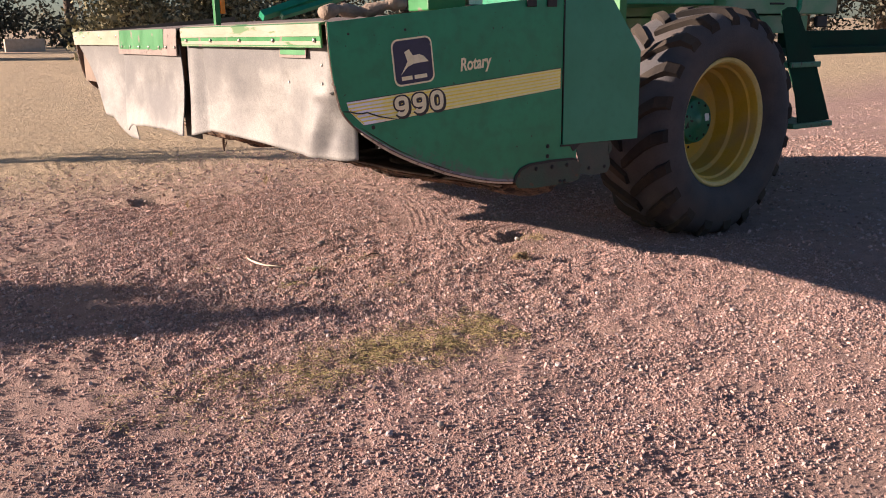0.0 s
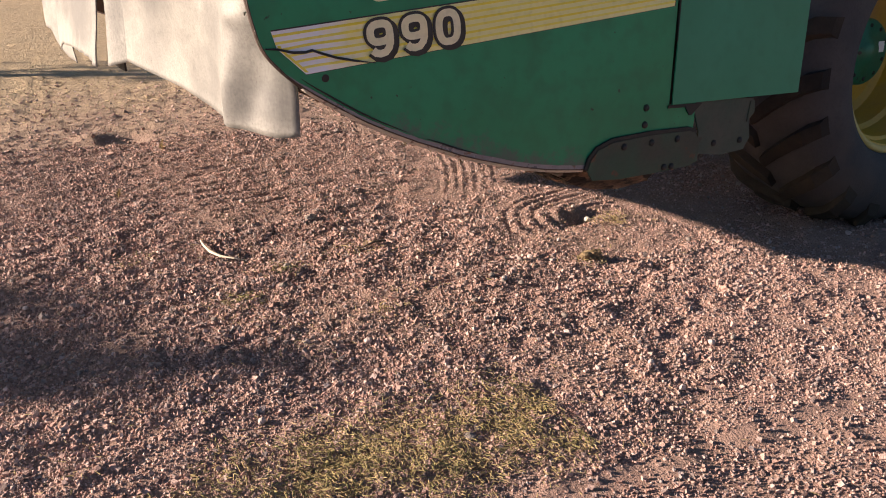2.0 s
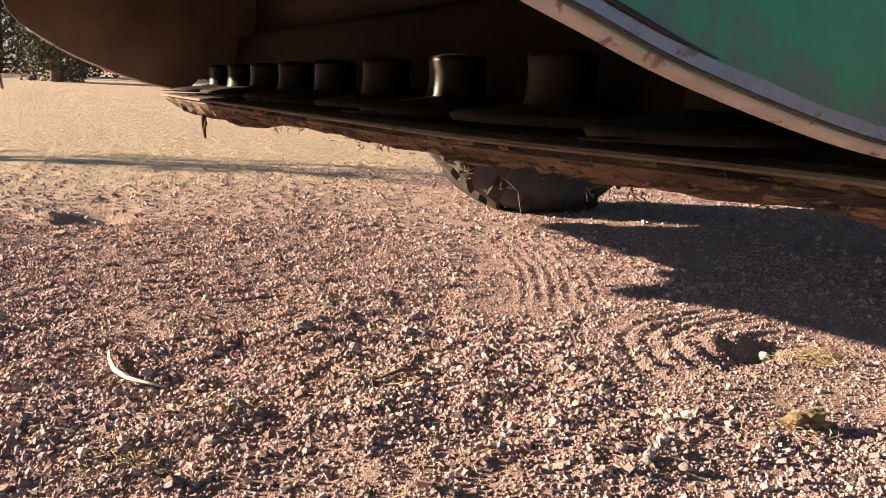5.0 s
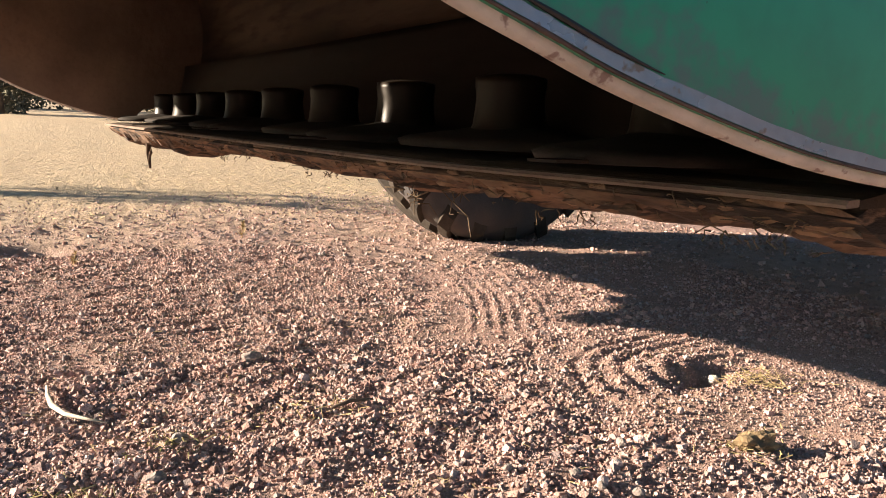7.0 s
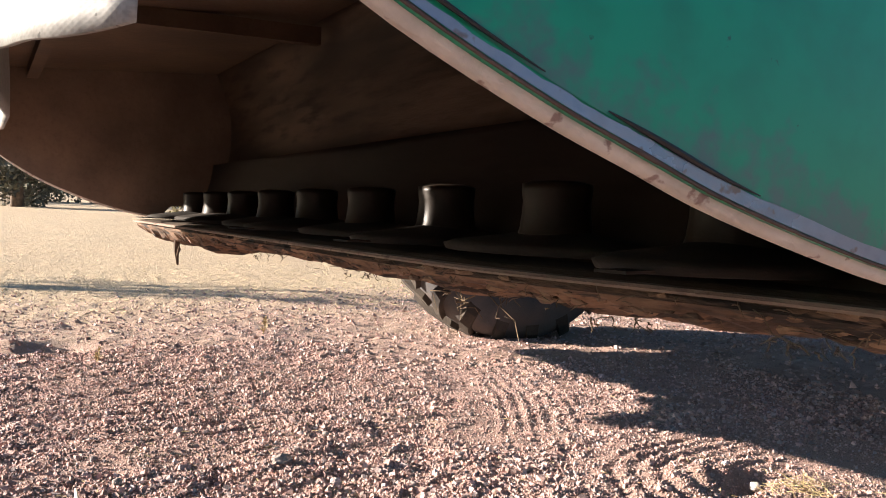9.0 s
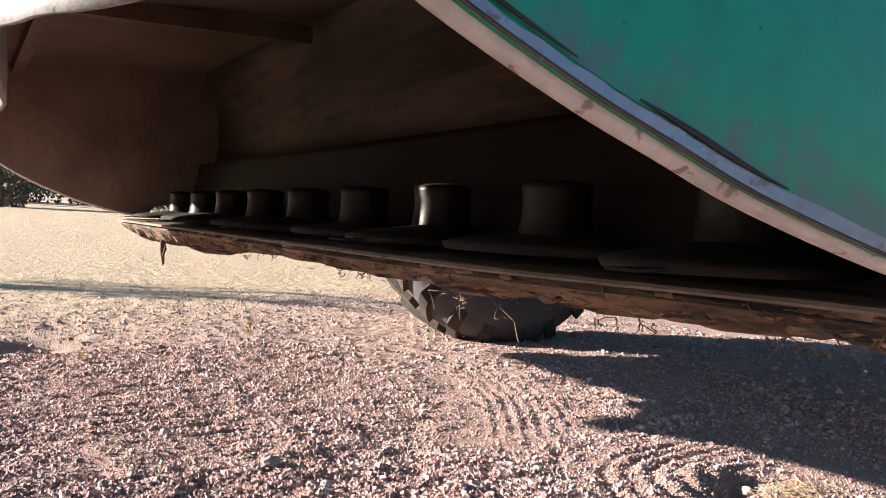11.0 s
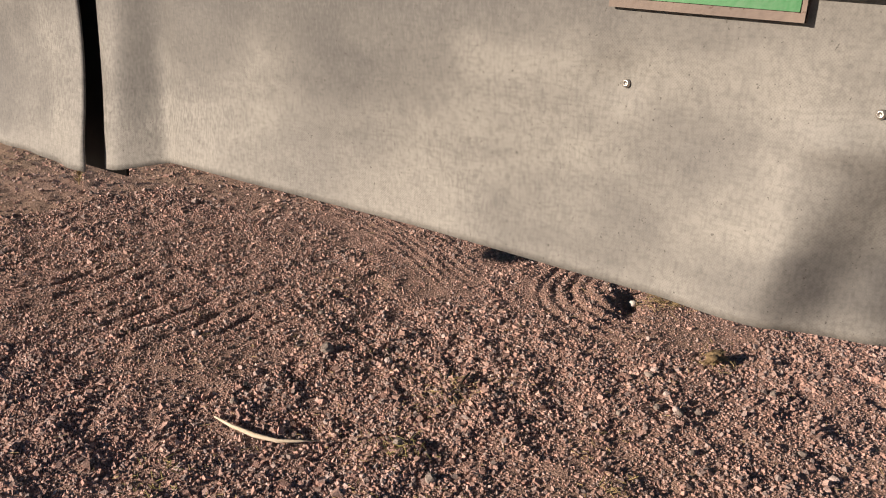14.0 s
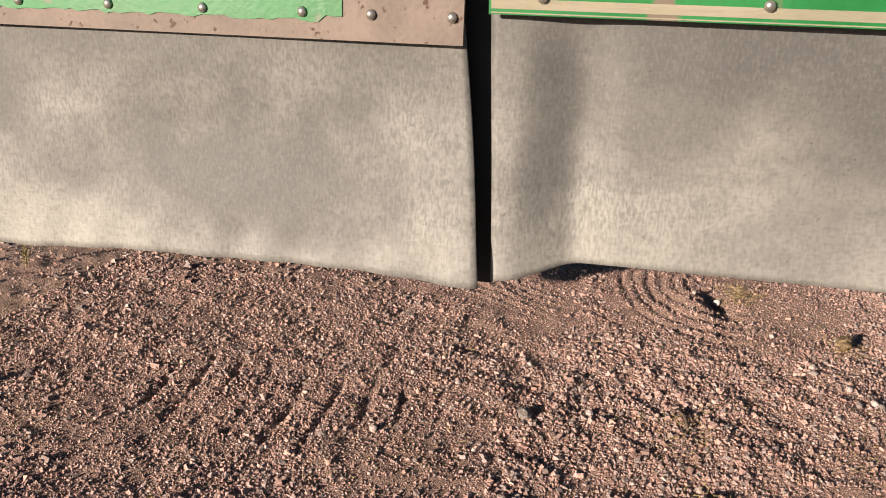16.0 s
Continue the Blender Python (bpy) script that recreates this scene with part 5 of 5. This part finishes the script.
tpart("cab", GREEN, "dark green cab base", (2.95, 4.4, 1.7, 3.9, 1.7, 2.0))
tpart("lift_plate", GREEN_BRIGHT, "bright green lift lug", (2.36, 2.42, 0.72, 0.92, 1.40, 1.78), bevel=0.004)
bm = bmesh.new()
tube(bm, [(2.5, 0.9, 1.35), (2.48, 0.9, 1.6), (2.45, 0.95, 2.0)], 0.018, 8)
part("hand_rail", bm, GREEN_BRIGHT, tractor, "bright green rail", True)
bm = bmesh.new()
tube(bm, [(2.15, 0.95, 1.55), (2.3, 1.0, 1.75), (2.4, 1.05, 2.0)], 0.02, 8)
part("lift_cylinder", bm, STEEL, tractor, "bare steel cylinder rod", True)
bm = bmesh.new()
tube(bm, [(4.9, 1.5, 1.55), (5.05, 1.5, 1.58), (5.1, 1.5, 1.68), (5.1, 1.5, 2.1)], 0.025, 8)
part("grab_rail", bm, GREEN, tractor, "dark green grab rail", True)
# ladder
bm = bmesh.new()
prism(bm, [(4.29, 1.63), (4.36, 1.66), (4.46, 1.66), (4.52, 1.6), (4.79, 1.19), (5.03, 0.72), (4.62, 0.70), (4.55, 0.95), (4.44, 1.17)], 1.04, 1.05)
prism(bm, [(4.29, 1.63), (4.36, 1.66), (4.46, 1.66), (4.52, 1.6), (4.79, 1.19), (5.03, 0.72), (4.85, 0.70), (4.55, 1.3)], 1.45, 1.46)
ladder = part("ladder", bm, DARK_GREEN, tractor, "dark green access ladder")
for z, x0, x1 in ((0.665, 4.53, 5.05), (1.175, 4.44, 4.82)):
    bm = bmesh.new()
    box(bm, x0, x1, 1.02, 1.47, z, z + 0.045, 0.006)
    part("tread_step", bm, HUB, ladder, "green steel step")


# ---- loose stones, straw and small things on the ground ----
def block():
    """A rough six-sided block."""
    co = np.array([(x, y, z) for x in (-1, 1) for y in (-1, 1) for z in (-1, 1)], float) * 0.72
    fa = np.array([(0, 1, 3), (0, 3, 2), (4, 6, 7), (4, 7, 5), (0, 4, 5), (0, 5, 1), (2, 3, 7), (2, 7, 6), (0, 2, 6), (0, 6, 4), (1, 5, 7), (1, 7, 3)])
    return co, fa


def pebble():
    """A rough stone with worn edges: six corners, unevenly placed."""
    co = np.array([(1.15, 0, 0), (-1.15, 0, 0), (0, 1.1, 0), (0, -1.1, 0), (0.15, 0.1, 1.05), (-0.1, 0.15, -1.05)])
    fa = np.array([(0, 2, 4), (2, 1, 4), (1, 3, 4), (3, 0, 4), (2, 0, 5), (1, 2, 5), (3, 1, 5), (0, 3, 5)])
    return co, fa


def wedge():
    """A three-sided chip."""
    a = np.radians([90, 210, 330])
    co = np.array([(math.cos(t) * r, math.sin(t) * r, z) for z, r in ((-0.7, 1.05), (0.7, 0.85)) for t in a])
    fa = np.array([(0, 2, 1), (3, 4, 5), (0, 1, 4), (0, 4, 3), (1, 2, 5), (1, 5, 4), (2, 0, 3), (2, 3, 5)])
    return co, fa


def scatter(name, x, y, size, sink, material, seed, flat=(0.55, 0.95), shape=None, worn=False):
    """One mesh of many stones; worn: with rounded edges."""
    rng = np.random.RandomState(seed)
    base, faces = (shape or block)()
    n = len(x)
    co = np.repeat(base[None], n, 0) * (1 + 0.30 * (rng.rand(n, len(base), 1) - 0.5) * 2) + rng.uniform(-0.2, 0.2, (n, len(base), 3))
    co *= np.stack((rng.uniform(0.85, 1.25, n), rng.uniform(0.75, 1.05, n), rng.uniform(*flat, n)), -1)[:, None]
    q = rng.normal(size=(n, 4)) * np.array([1.0, 0.45, 0.45, 1.0])
    q /= np.linalg.norm(q, axis=1)[:, None]
    w, i, j, k = q.T
    turn = np.stack((1 - 2 * (j * j + k * k), 2 * (i * j - k * w), 2 * (i * k + j * w), 2 * (i * j + k * w), 1 - 2 * (i * i + k * k), 2 * (j * k - i * w),
                     2 * (i * k - j * w), 2 * (j * k + i * w), 1 - 2 * (i * i + j * j)), -1).reshape(n, 3, 3)
    co = np.einsum("nab,nvb->nva", turn, co)
    co = co * size[:, None, None]
    co[..., 0] += x[:, None]
    co[..., 1] += y[:, None]
    co[..., 2] += (ground_height(x, y) + size * sink)[:, None]
    fs = faces[None] + (np.arange(n) * len(base))[:, None, None]
    return new(name, raw_mesh(name, co.reshape(-1, 3), fs.reshape(-1, 3), material, worn))


def spread(n, x0, x1, y0, y1, seed, clump=0.0):
    rng = np.random.RandomState(seed)
    x, y = rng.uniform(x0, x1, n * 3), rng.uniform(y0, y1, n * 3)
    keep = rng.rand(n * 3) < np.clip(0.33 + clump * value_noise(x, y, 0.45, 31) + 0.6 * clump * value_noise(x, y, 0.16, 32), 0.02, 1)
    x, y = x[keep][:n], y[keep][:n]
    return x, y


def coarse(n, x0, x1, y0, y1, seed, clump, size, spread_, top):
    """Places and sizes of stones, fewer and smaller where wheels have worked the ground or the gravel runs out."""
    rng = np.random.RandomState(seed + 500)
    x, y = spread(n, x0, x1, y0, y1, seed, clump)
    k = worked(x, y)
    thin = np.clip((y - 0.31 * np.clip(x, 0, None) - 4.2) / 3.0, 0, 1)
    stay = rng.rand(len(x)) < (1 - 0.35 * k) * (1 - thin) ** 1.5
    s = np.clip(rng.lognormal(math.log(size), spread_, len(x)), size * 0.5, top) * (1 - 0.25 * k) * (1 - 0.2 * np.clip((1.3 - y) / 1.8, 0, 1))
    return x[stay], y[stay], s[stay]


outer = coarse(80000, -2.0, 3.4, -2.0, 3.4, 11, 0.5, 0.0051, 0.40, 0.014)
inner = coarse(104000, -0.9, 2.35, -0.5, 2.75, 33, 0.3, 0.0043, 0.37, 0.0115)
beyond = coarse(44000, -0.9, 1.5, 2.6, 4.3, 35, 0.3, 0.0046, 0.36, 0.012)
x, y, s = (np.concatenate(trio) for trio in zip(outer, inner, beyond))
big = s > 0.0072
gravel = scatter("gravel", x[big], y[big], s[big], 0.28, STONE, 12)
tagged(gravel, "loose angular pink and grey gravel", "gravel", kind="stuff")
small = scatter("gravel", x[~big], y[~big], s[~big], 0.28, STONE, 31, (0.55, 0.9), pebble, True)
tagged(small, "smaller angular pink gravel", "gravel", kind="stuff")
rng = np.random.RandomState(3)
x, y = spread(19000, -1.9, 3.4, -1.7, 3.4, 17, 0.2)
grit = scatter("grit", x, y, np.clip(rng.lognormal(math.log(0.0040), 0.32, len(x)), 0.0022, 0.008) * (1 - 0.22 * worked(x, y)), 0.35, STONE, 18, (0.7, 1.1), wedge)
tagged(grit, "fine sharp pinkish grit between the gravel", "grit", kind="stuff")
x, y = spread(27000, -2.4, 4.6, 3.3, 8.2, 13, 0.25)
stay = rng.rand(len(x)) > np.clip((y - 0.31 * np.clip(x, 0, None) - 3.6) / 4.0, 0, 1)
x, y = x[stay], y[stay]
far_gravel = scatter("gravel", x, y, np.clip(rng.lognormal(math.log(0.0072), 0.38, len(x)), 0.004, 0.02), 0.15, STONE, 14, shape=wedge)
tagged(far_gravel, "loose gravel thinning out towards the dry grass", "gravel", kind="stuff")
x, y = spread(30000, -1.6, 2.6, -2.9, -0.6, 15, 0.2)
edge_gravel = scatter("gravel", x, y, np.clip(rng.lognormal(math.log(0.0046), 0.35, len(x)), 0.0028, 0.012), 0.25, STONE, 16, shape=wedge)
tagged(edge_gravel, "loose gravel in the open yard", "gravel", kind="stuff")


x, y = spread(11500, 3.2, 9.0, -2.6, 4.2, 19, 0.4)
back_gravel = scatter("gravel", x, y, np.clip(rng.lognormal(math.log(0.011), 0.3, len(x)), 0.006, 0.022), 0.15, STONE, 20, shape=wedge)
tagged(back_gravel, "loose gravel round the windrower", "gravel", kind="stuff")


x, y = spread(7000, 8.5, 20.0, -2.0, 7.0, 29, 0.4)
rear_gravel = scatter("gravel", x, y, np.clip(rng.lognormal(math.log(0.010), 0.3, len(x)), 0.006, 0.018), 0.1, STONE, 30, shape=wedge)
tagged(rear_gravel, "loose gravel behind the windrower", "gravel", kind="stuff")


def blades(name, n, x, y, ln, wd, material, seed, lift=0.006, stand=0.25):
    """Chopped stalks lying about: thin four-sided slivers."""
    rng = np.random.RandomState(seed)
    a = rng.uniform(0, 6.283, n)
    tilt = rng.uniform(-stand, stand, n)
    L = ln * rng.uniform(0.4, 1.3, n)
    d = np.stack((np.cos(a) * np.cos(tilt), np.sin(a) * np.cos(tilt), np.sin(tilt)), -1)
    s = np.stack((-np.sin(a), np.cos(a), np.zeros(n)), -1) * wd
    up = np.array([0, 0, wd])
    c = np.stack((x, y, ground_height(x, y) + lift + np.abs(np.sin(tilt)) * L / 2), -1)
    p, q = c - d * L[:, None] / 2, c + d * L[:, None] / 2
    co = np.stack((p - s, p + s, p + up, q - s * 0.5, q + s * 0.5, q + up * 0.5), 1)
    f = np.array([[0, 1, 4, 3], [1, 2, 5, 4], [2, 0, 3, 5]])
    fs = f[None] + (np.arange(n) * 6)[:, None, None]
    return new(name, raw_mesh(name, co.reshape(-1, 3), fs.reshape(-1, 4), material))


# a drift of chopped hay across the gravel
def hay_drift(n, seed):
    rng = np.random.RandomState(seed)
    s = rng.uniform(-1.25, 0.78, n * 2)
    y = -0.19 - 0.05 * s + rng.normal(0, 1, n * 2) * (0.15 + 0.07 * np.clip(-s, 0, 1)) - 0.16 * np.clip(-s, 0, 2)
    keep = rng.rand(n * 2) < 0.5 + 1.2 * value_noise(s, y, 0.12, 51) + 0.9 * value_noise(s, y, 0.4, 52)
    keep &= rng.rand(n * 2) < 0.34 + 0.66 * np.clip((s + 0.85) / 0.8, 0, 1)
    return s[keep], y[keep]


x, y = hay_drift(7000, 21)
tagged(blades("hay", len(x), x, y, 0.022, 0.0015, STRAW, 22, 0.010, 0.4), "drift of chopped yellow hay on the gravel", "hay", kind="stuff")
x, y = hay_drift(2000, 23)
tagged(blades("hay", len(x), x, y, 0.020, 0.0017, GREEN_STRAW, 24, 0.010, 0.4), "chopped green hay on the gravel", "hay", kind="stuff")
rng = np.random.RandomState(25)
x, y = rng.uniform(-2, 3.2, 900), rng.uniform(-1.8, 4.5, 900)
tagged(blades("straw", 900, x, y, 0.03, 0.0012, STRAW, 26, 0.01), "stray bits of straw over the yard", "straw", kind="stuff")
rng = np.random.RandomState(27)
x, y = rng.normal(2.02, 0.07, 160), rng.normal(1.28, 0.05, 160)
tagged(blades("hay", 160, x, y, 0.05, 0.0013, STRAW, 28, 0.012, 0.5), "small tuft of straw beside the hollow", "hay", kind="stuff")


def rock(name, x, y, sx, sy, sz, material, label, seed, turn=0.0, lift=0.005):
    bm = bmesh.new()
    bmesh.ops.create_icosphere(bm, subdivisions=2, radius=1)
    for v in bm.verts:
        k = 1 + 0.28 * noise.noise(v.co * 1.3 + Vector((seed, 0, 0))) + 0.1 * noise.noise(v.co * 4 + Vector((0, seed, 0)))
        v.co = Vector((v.co.x * sx * k, v.co.y * sy * k, v.co.z * sz * k))
    h = float(ground_height(np.array([x]), np.array([y]))[0])
    bmesh.ops.transform(bm, matrix=pose(x, y, h + sz * 0.45 + lift, 0, 0, turn), verts=bm.verts)
    return solo(name, bm, material, label, "stone", group="larger stones in the yard")


rock("stone", 0.625, 1.99, 0.036, 0.024, 0.016, STONE_GREY, "smooth flat grey-brown pebble on the gravel", 1, 30)
rock("stone", 1.945, 1.375, 0.017, 0.016, 0.017, STONE_WHITE, "small white pebble in the scraped hollow", 2, lift=0.012)
for k, (x, y, r, m, lab) in enumerate(((1.099, 0.862, 0.013, STONE_GREY, "pale angular stone in the gravel"), (1.130, 0.806, 0.014, STONE, "dark angular stone in the gravel"),
                                       (1.114, 0.785, 0.011, STONE_GREY, "grey angular stone in the gravel"), (1.178, 0.743, 0.012, STONE_GREY, "pale angular stone in the gravel"),
                                       (1.218, 0.880, 0.013, STONE, "upright purplish stone in the gravel"), (1.528, 0.601, 0.013, STONE_GREY, "pale angular stone in the gravel"),
                                       (0.973, 0.941, 0.011, STONE_GREY, "grey angular stone in the gravel"), (1.317, 0.997, 0.013, STONE_GREY, "pale angular stone in the gravel"),
                                       (1.375, 1.000, 0.013, STONE, "grey angular stone in the gravel"), (0.910, 0.656, 0.012, STONE_GREY, "pale angular stone in the gravel"))):
    rock("stone", x, y, r * 1.15, r * 0.9, r * 0.85, m, lab, 3 + k, 37 * k)
rock("stone", 0.33, 1.367, 0.02, 0.017, 0.015, STONE_GREY, "whitish stone on the gravel", 6)
rock("stone", 0.26, 1.18, 0.024, 0.018, 0.012, STONE_GREY, "flat olive-grey pebble on the gravel", 7, 40)
rs = random.Random(44)
for k in range(46):
    sx = rs.uniform(0.010, 0.018)
    rock("stone", rs.uniform(-1.2, 2.9), rs.uniform(-1.3, 2.6), sx, sx * rs.uniform(0.65, 0.95), sx * rs.uniform(0.5, 0.8), rs.choice((STONE, STONE, STONE_GREY)), "angular stone larger than the gravel round it", 50 + k, rs.uniform(0, 180))


def solid_clod(x, y):
    bm = bmesh.new()
    bmesh.ops.create_icosphere(bm, subdivisions=3, radius=1)
    for v in bm.verts:
        k = 1 + 0.5 * noise.noise(v.co * 1.7) + 0.35 * noise.noise(v.co * 5)
        v.co = Vector((v.co.x * 0.052 * k, v.co.y * 0.03 * k, v.co.z * 0.027 * k))
    h = float(ground_height(np.array([x]), np.array([y]))[0])
    bmesh.ops.transform(bm, matrix=pose(x, y, h + 0.020, 0, 0, -12), verts=bm.verts)
    return solo("clod", bm, SOIL, "clod of dry earth and hay on the gravel", "clod")


solid_clod(1.622, 0.858)
for cx, cy, n, seed in ((0.056, 1.11, 90, 71), (0.70, 1.45, 60, 72), (0.30, 1.35, 70, 73), (1.60, 0.86, 60, 74), (-0.3, 1.75, 50, 75), (0.55, 0.75, 50, 76)):
    rng = np.random.RandomState(seed)
    x, y = rng.normal(cx, 0.06, n), rng.normal(cy, 0.05, n)
    tagged(blades("hay", n, x, y, 0.028, 0.0016, GREEN_STRAW if seed % 2 else STRAW, seed, 0.012, 0.6), "small tuft of hay among the stones", "hay", kind="stuff")

# the pale bent stick
def ground_z(x, y):
    return float(ground_height(np.array([x]), np.array([y]))[0])


bm = bmesh.new()
STICK = [(0.040, 1.90), (0.043, 1.82), (0.055, 1.72), (0.085, 1.65), (0.13, 1.60), (0.18, 1.56)]
tube(bm, [(a, b, ground_z(a, b) + 0.022) for a, b in STICK], [0.003, 0.006, 0.008, 0.006, 0.004, 0.002], 8)
solo("stick", bm, WOOD, "pale bleached bent stick on the gravel", "stick", True)
bm = bmesh.new()
tube(bm, [(0.72, 1.44, ground_z(0.72, 1.44) + 0.015), (0.78, 1.455, ground_z(0.78, 1.455) + 0.022), (0.85, 1.48, ground_z(0.85, 1.48) + 0.015)], [0.004, 0.006, 0.003], 6)
solo("twig", bm, BARK, "short dark twig on the gravel", "twig", True)


def weed(x, y, h, seed):
    r = random.Random(seed)
    bm = bmesh.new()
    z0 = ground_z(x, y)
    tube(bm, [(x, y, z0), (x + 0.01, y, z0 + h * 0.5), (x + 0.015, y + 0.01, z0 + h)], [0.004, 0.003, 0.001], 5)
    for _ in range(int(40 + 300 * h)):
        k = r.uniform(0.1, 1)
        a = r.uniform(0, 6.28)
        ln = r.uniform(0.3, 0.6) * h * (1.1 - 0.7 * k)
        p = Vector((x + 0.012 * k, y, z0 + h * k))
        d = Vector((math.cos(a), math.sin(a), r.uniform(0.2, 1.2))).normalized()
        s = d.cross(Vector((0, 0, 1))).normalized() * (0.004 + 0.012 * h)
        vs = [bm.verts.new(q) for q in (p, p + d * ln * 0.6 + s, p + d * ln, p + d * ln * 0.6 - s)]
        bm.faces.new(vs)
    return solo("weed", bm, DRY, "small dry upright weed in the gravel", "weed", group="weeds")


rng = np.random.RandomState(81)
x, y = rng.normal(0.42, 0.42, 1500), rng.normal(1.1, 0.45, 1500)
keep = value_noise(x, y, 0.18, 82) > 0.05
tagged(blades("straw", int(keep.sum()), x[keep], y[keep], 0.017, 0.0014, STRAW, 83, 0.011, 0.4), "chopped hay strewn thinly among the stones", "straw", kind="stuff")
weed(0.134, 3.93, 0.07, 1)
weed(1.10, 4.62, 0.10, 2)
weed(-0.25, 2.9, 0.05, 3)

# sparse dry grass beyond the gravel
rng = np.random.RandomState(61)
x, y = rng.uniform(-14, 16, 12500), 5.3 + rng.gamma(1.3, 4.0, 12500)
y = y + 0.31 * np.clip(x, 0, None)
tagged(blades("dry_grass", len(x), x, y, 0.06, 0.004, DRY, 62, 0.0, 0.35), "sparse cropped dry grass beyond the yard", "grass", kind="stuff")


# ---- trees and distance ----
def leaf_cloud(n, centres, radii, leaf, seed):
    rng = np.random.RandomState(seed)
    k = rng.randint(0, len(centres), n)
    d = rng.normal(size=(n, 3))
    d /= np.linalg.norm(d, axis=1)[:, None]
    r = rng.rand(n) ** 0.4
    c = np.array(centres)[k] + d * (np.array(radii)[k] * r[:, None])
    a, b = rng.normal(size=(n, 3)), rng.normal(size=(n, 3))
    a /= np.linalg.norm(a, axis=1)[:, None]
    b -= a * (a * b).sum(1)[:, None]
    b /= np.linalg.norm(b, axis=1)[:, None]
    s = leaf * rng.uniform(0.5, 1.4, n)[:, None]
    co = np.stack((c - a * s, c + b * s * 0.5, c + a * s, c - b * s * 0.5), 1)
    return co.reshape(-1, 3), np.arange(n * 4).reshape(n, 4)


def tree(x, y, h, w, material, label, seed, leaves=6000, bare=0.12, leaf=0.12, name="tree", taper=0.75):
    r = random.Random(seed)
    z0 = ground_z(x, y)
    top = thing(name, (x, y, z0), label, "tree", group="trees beyond the yard")
    bm = bmesh.new()
    tube(bm, [(x, y, z0 - 0.2), (x + r.uniform(-0.1, 0.1), y, z0 + h * 0.3), (x + r.uniform(-0.2, 0.2), y, z0 + h * 0.65), (x, y, z0 + h * 0.9)], [w * 0.06, w * 0.05, w * 0.03, w * 0.008], 8)
    centres, radii = [], []
    for _ in range(34):
        k = r.uniform(bare, 0.97)
        a = r.uniform(0, 6.28)
        q = w * 0.5 * (1 - taper * k ** 1.6) * r.uniform(0.2, 0.9)
        p = Vector((x + q * math.cos(a), y + q * math.sin(a), z0 + h * k))
        centres.append(p[:])
        s = w * r.uniform(0.12, 0.22) * (1.15 - 0.6 * k)
        radii.append((s, s, s * 1.3))
        tube(bm, [(x, y, z0 + h * k * 0.8), p], [w * 0.015, w * 0.004], 5)
    part("trunk", bm, BARK, top, "", True)
    co, fs = leaf_cloud(leaves, centres, radii, leaf, seed)
    crown = new("crown", raw_mesh("crown", co, fs, material))
    hang(crown, top)
    return top


# unseen trees, added so that their tops shade the yard and the ground beyond
SHADE = Vector((-0.66, 1.05, 0)) - Vector((math.cos(SUN_AZ), math.sin(SUN_AZ), 0)) * 15.0
tree(SHADE.x, SHADE.y, 4.43, 3.1, LEAF, "bushy juniper added out of view to shade the yard", 3, 4800, 0.08, 0.09, taper=0.6)
FAR_SHADE = Vector((1.6, 6.85, 0)) - Vector((math.cos(SUN_AZ), math.sin(SUN_AZ), 0)) * 13.0
tree(FAR_SHADE.x, FAR_SHADE.y, 4.0, 4.4, LEAF, "thin half-bare juniper added out of view to shade far ground", 5, 850, 0.06, 0.1, taper=0.6)
# junipers and woods across the field
for x, y, h, w, m, s, lab in ((7.4, 45, 7.5, 7.0, LEAF, 11, "broad olive juniper lit by the sun"), (12.4, 46, 8.0, 7.5, LEAF, 12, "broad olive juniper lit by the sun"),
                              (17.5, 47, 6.5, 6.0, LEAF, 13, "olive juniper lit by the sun"), (-3.0, 52, 8.5, 6.0, LEAF_DARK, 14, "juniper with shade put into its leaf colour")):
    tree(x, y, h, w, m, lab, s, 11000, 0.04, 0.15)
rs = random.Random(9)
for k in range(26):
    a = radians(8 + 104 * k / 25)
    d = rs.uniform(78, 90)
    tree(d * math.cos(a) - 1.5, d * math.sin(a) - 3.5, rs.uniform(9, 13), rs.uniform(7, 9.5), LEAF_DARK, "conifer in the woods behind the field, shade in its colour", 100 + k, 4200, 0.02, 0.22)
bm = bmesh.new()
box(bm, 2.65, 5.3, 66.0, 67.0, 0.4, 1.5, 0.03)
solo("concrete_block", bm, CONCRETE, "long pale concrete block at the field edge", "block")
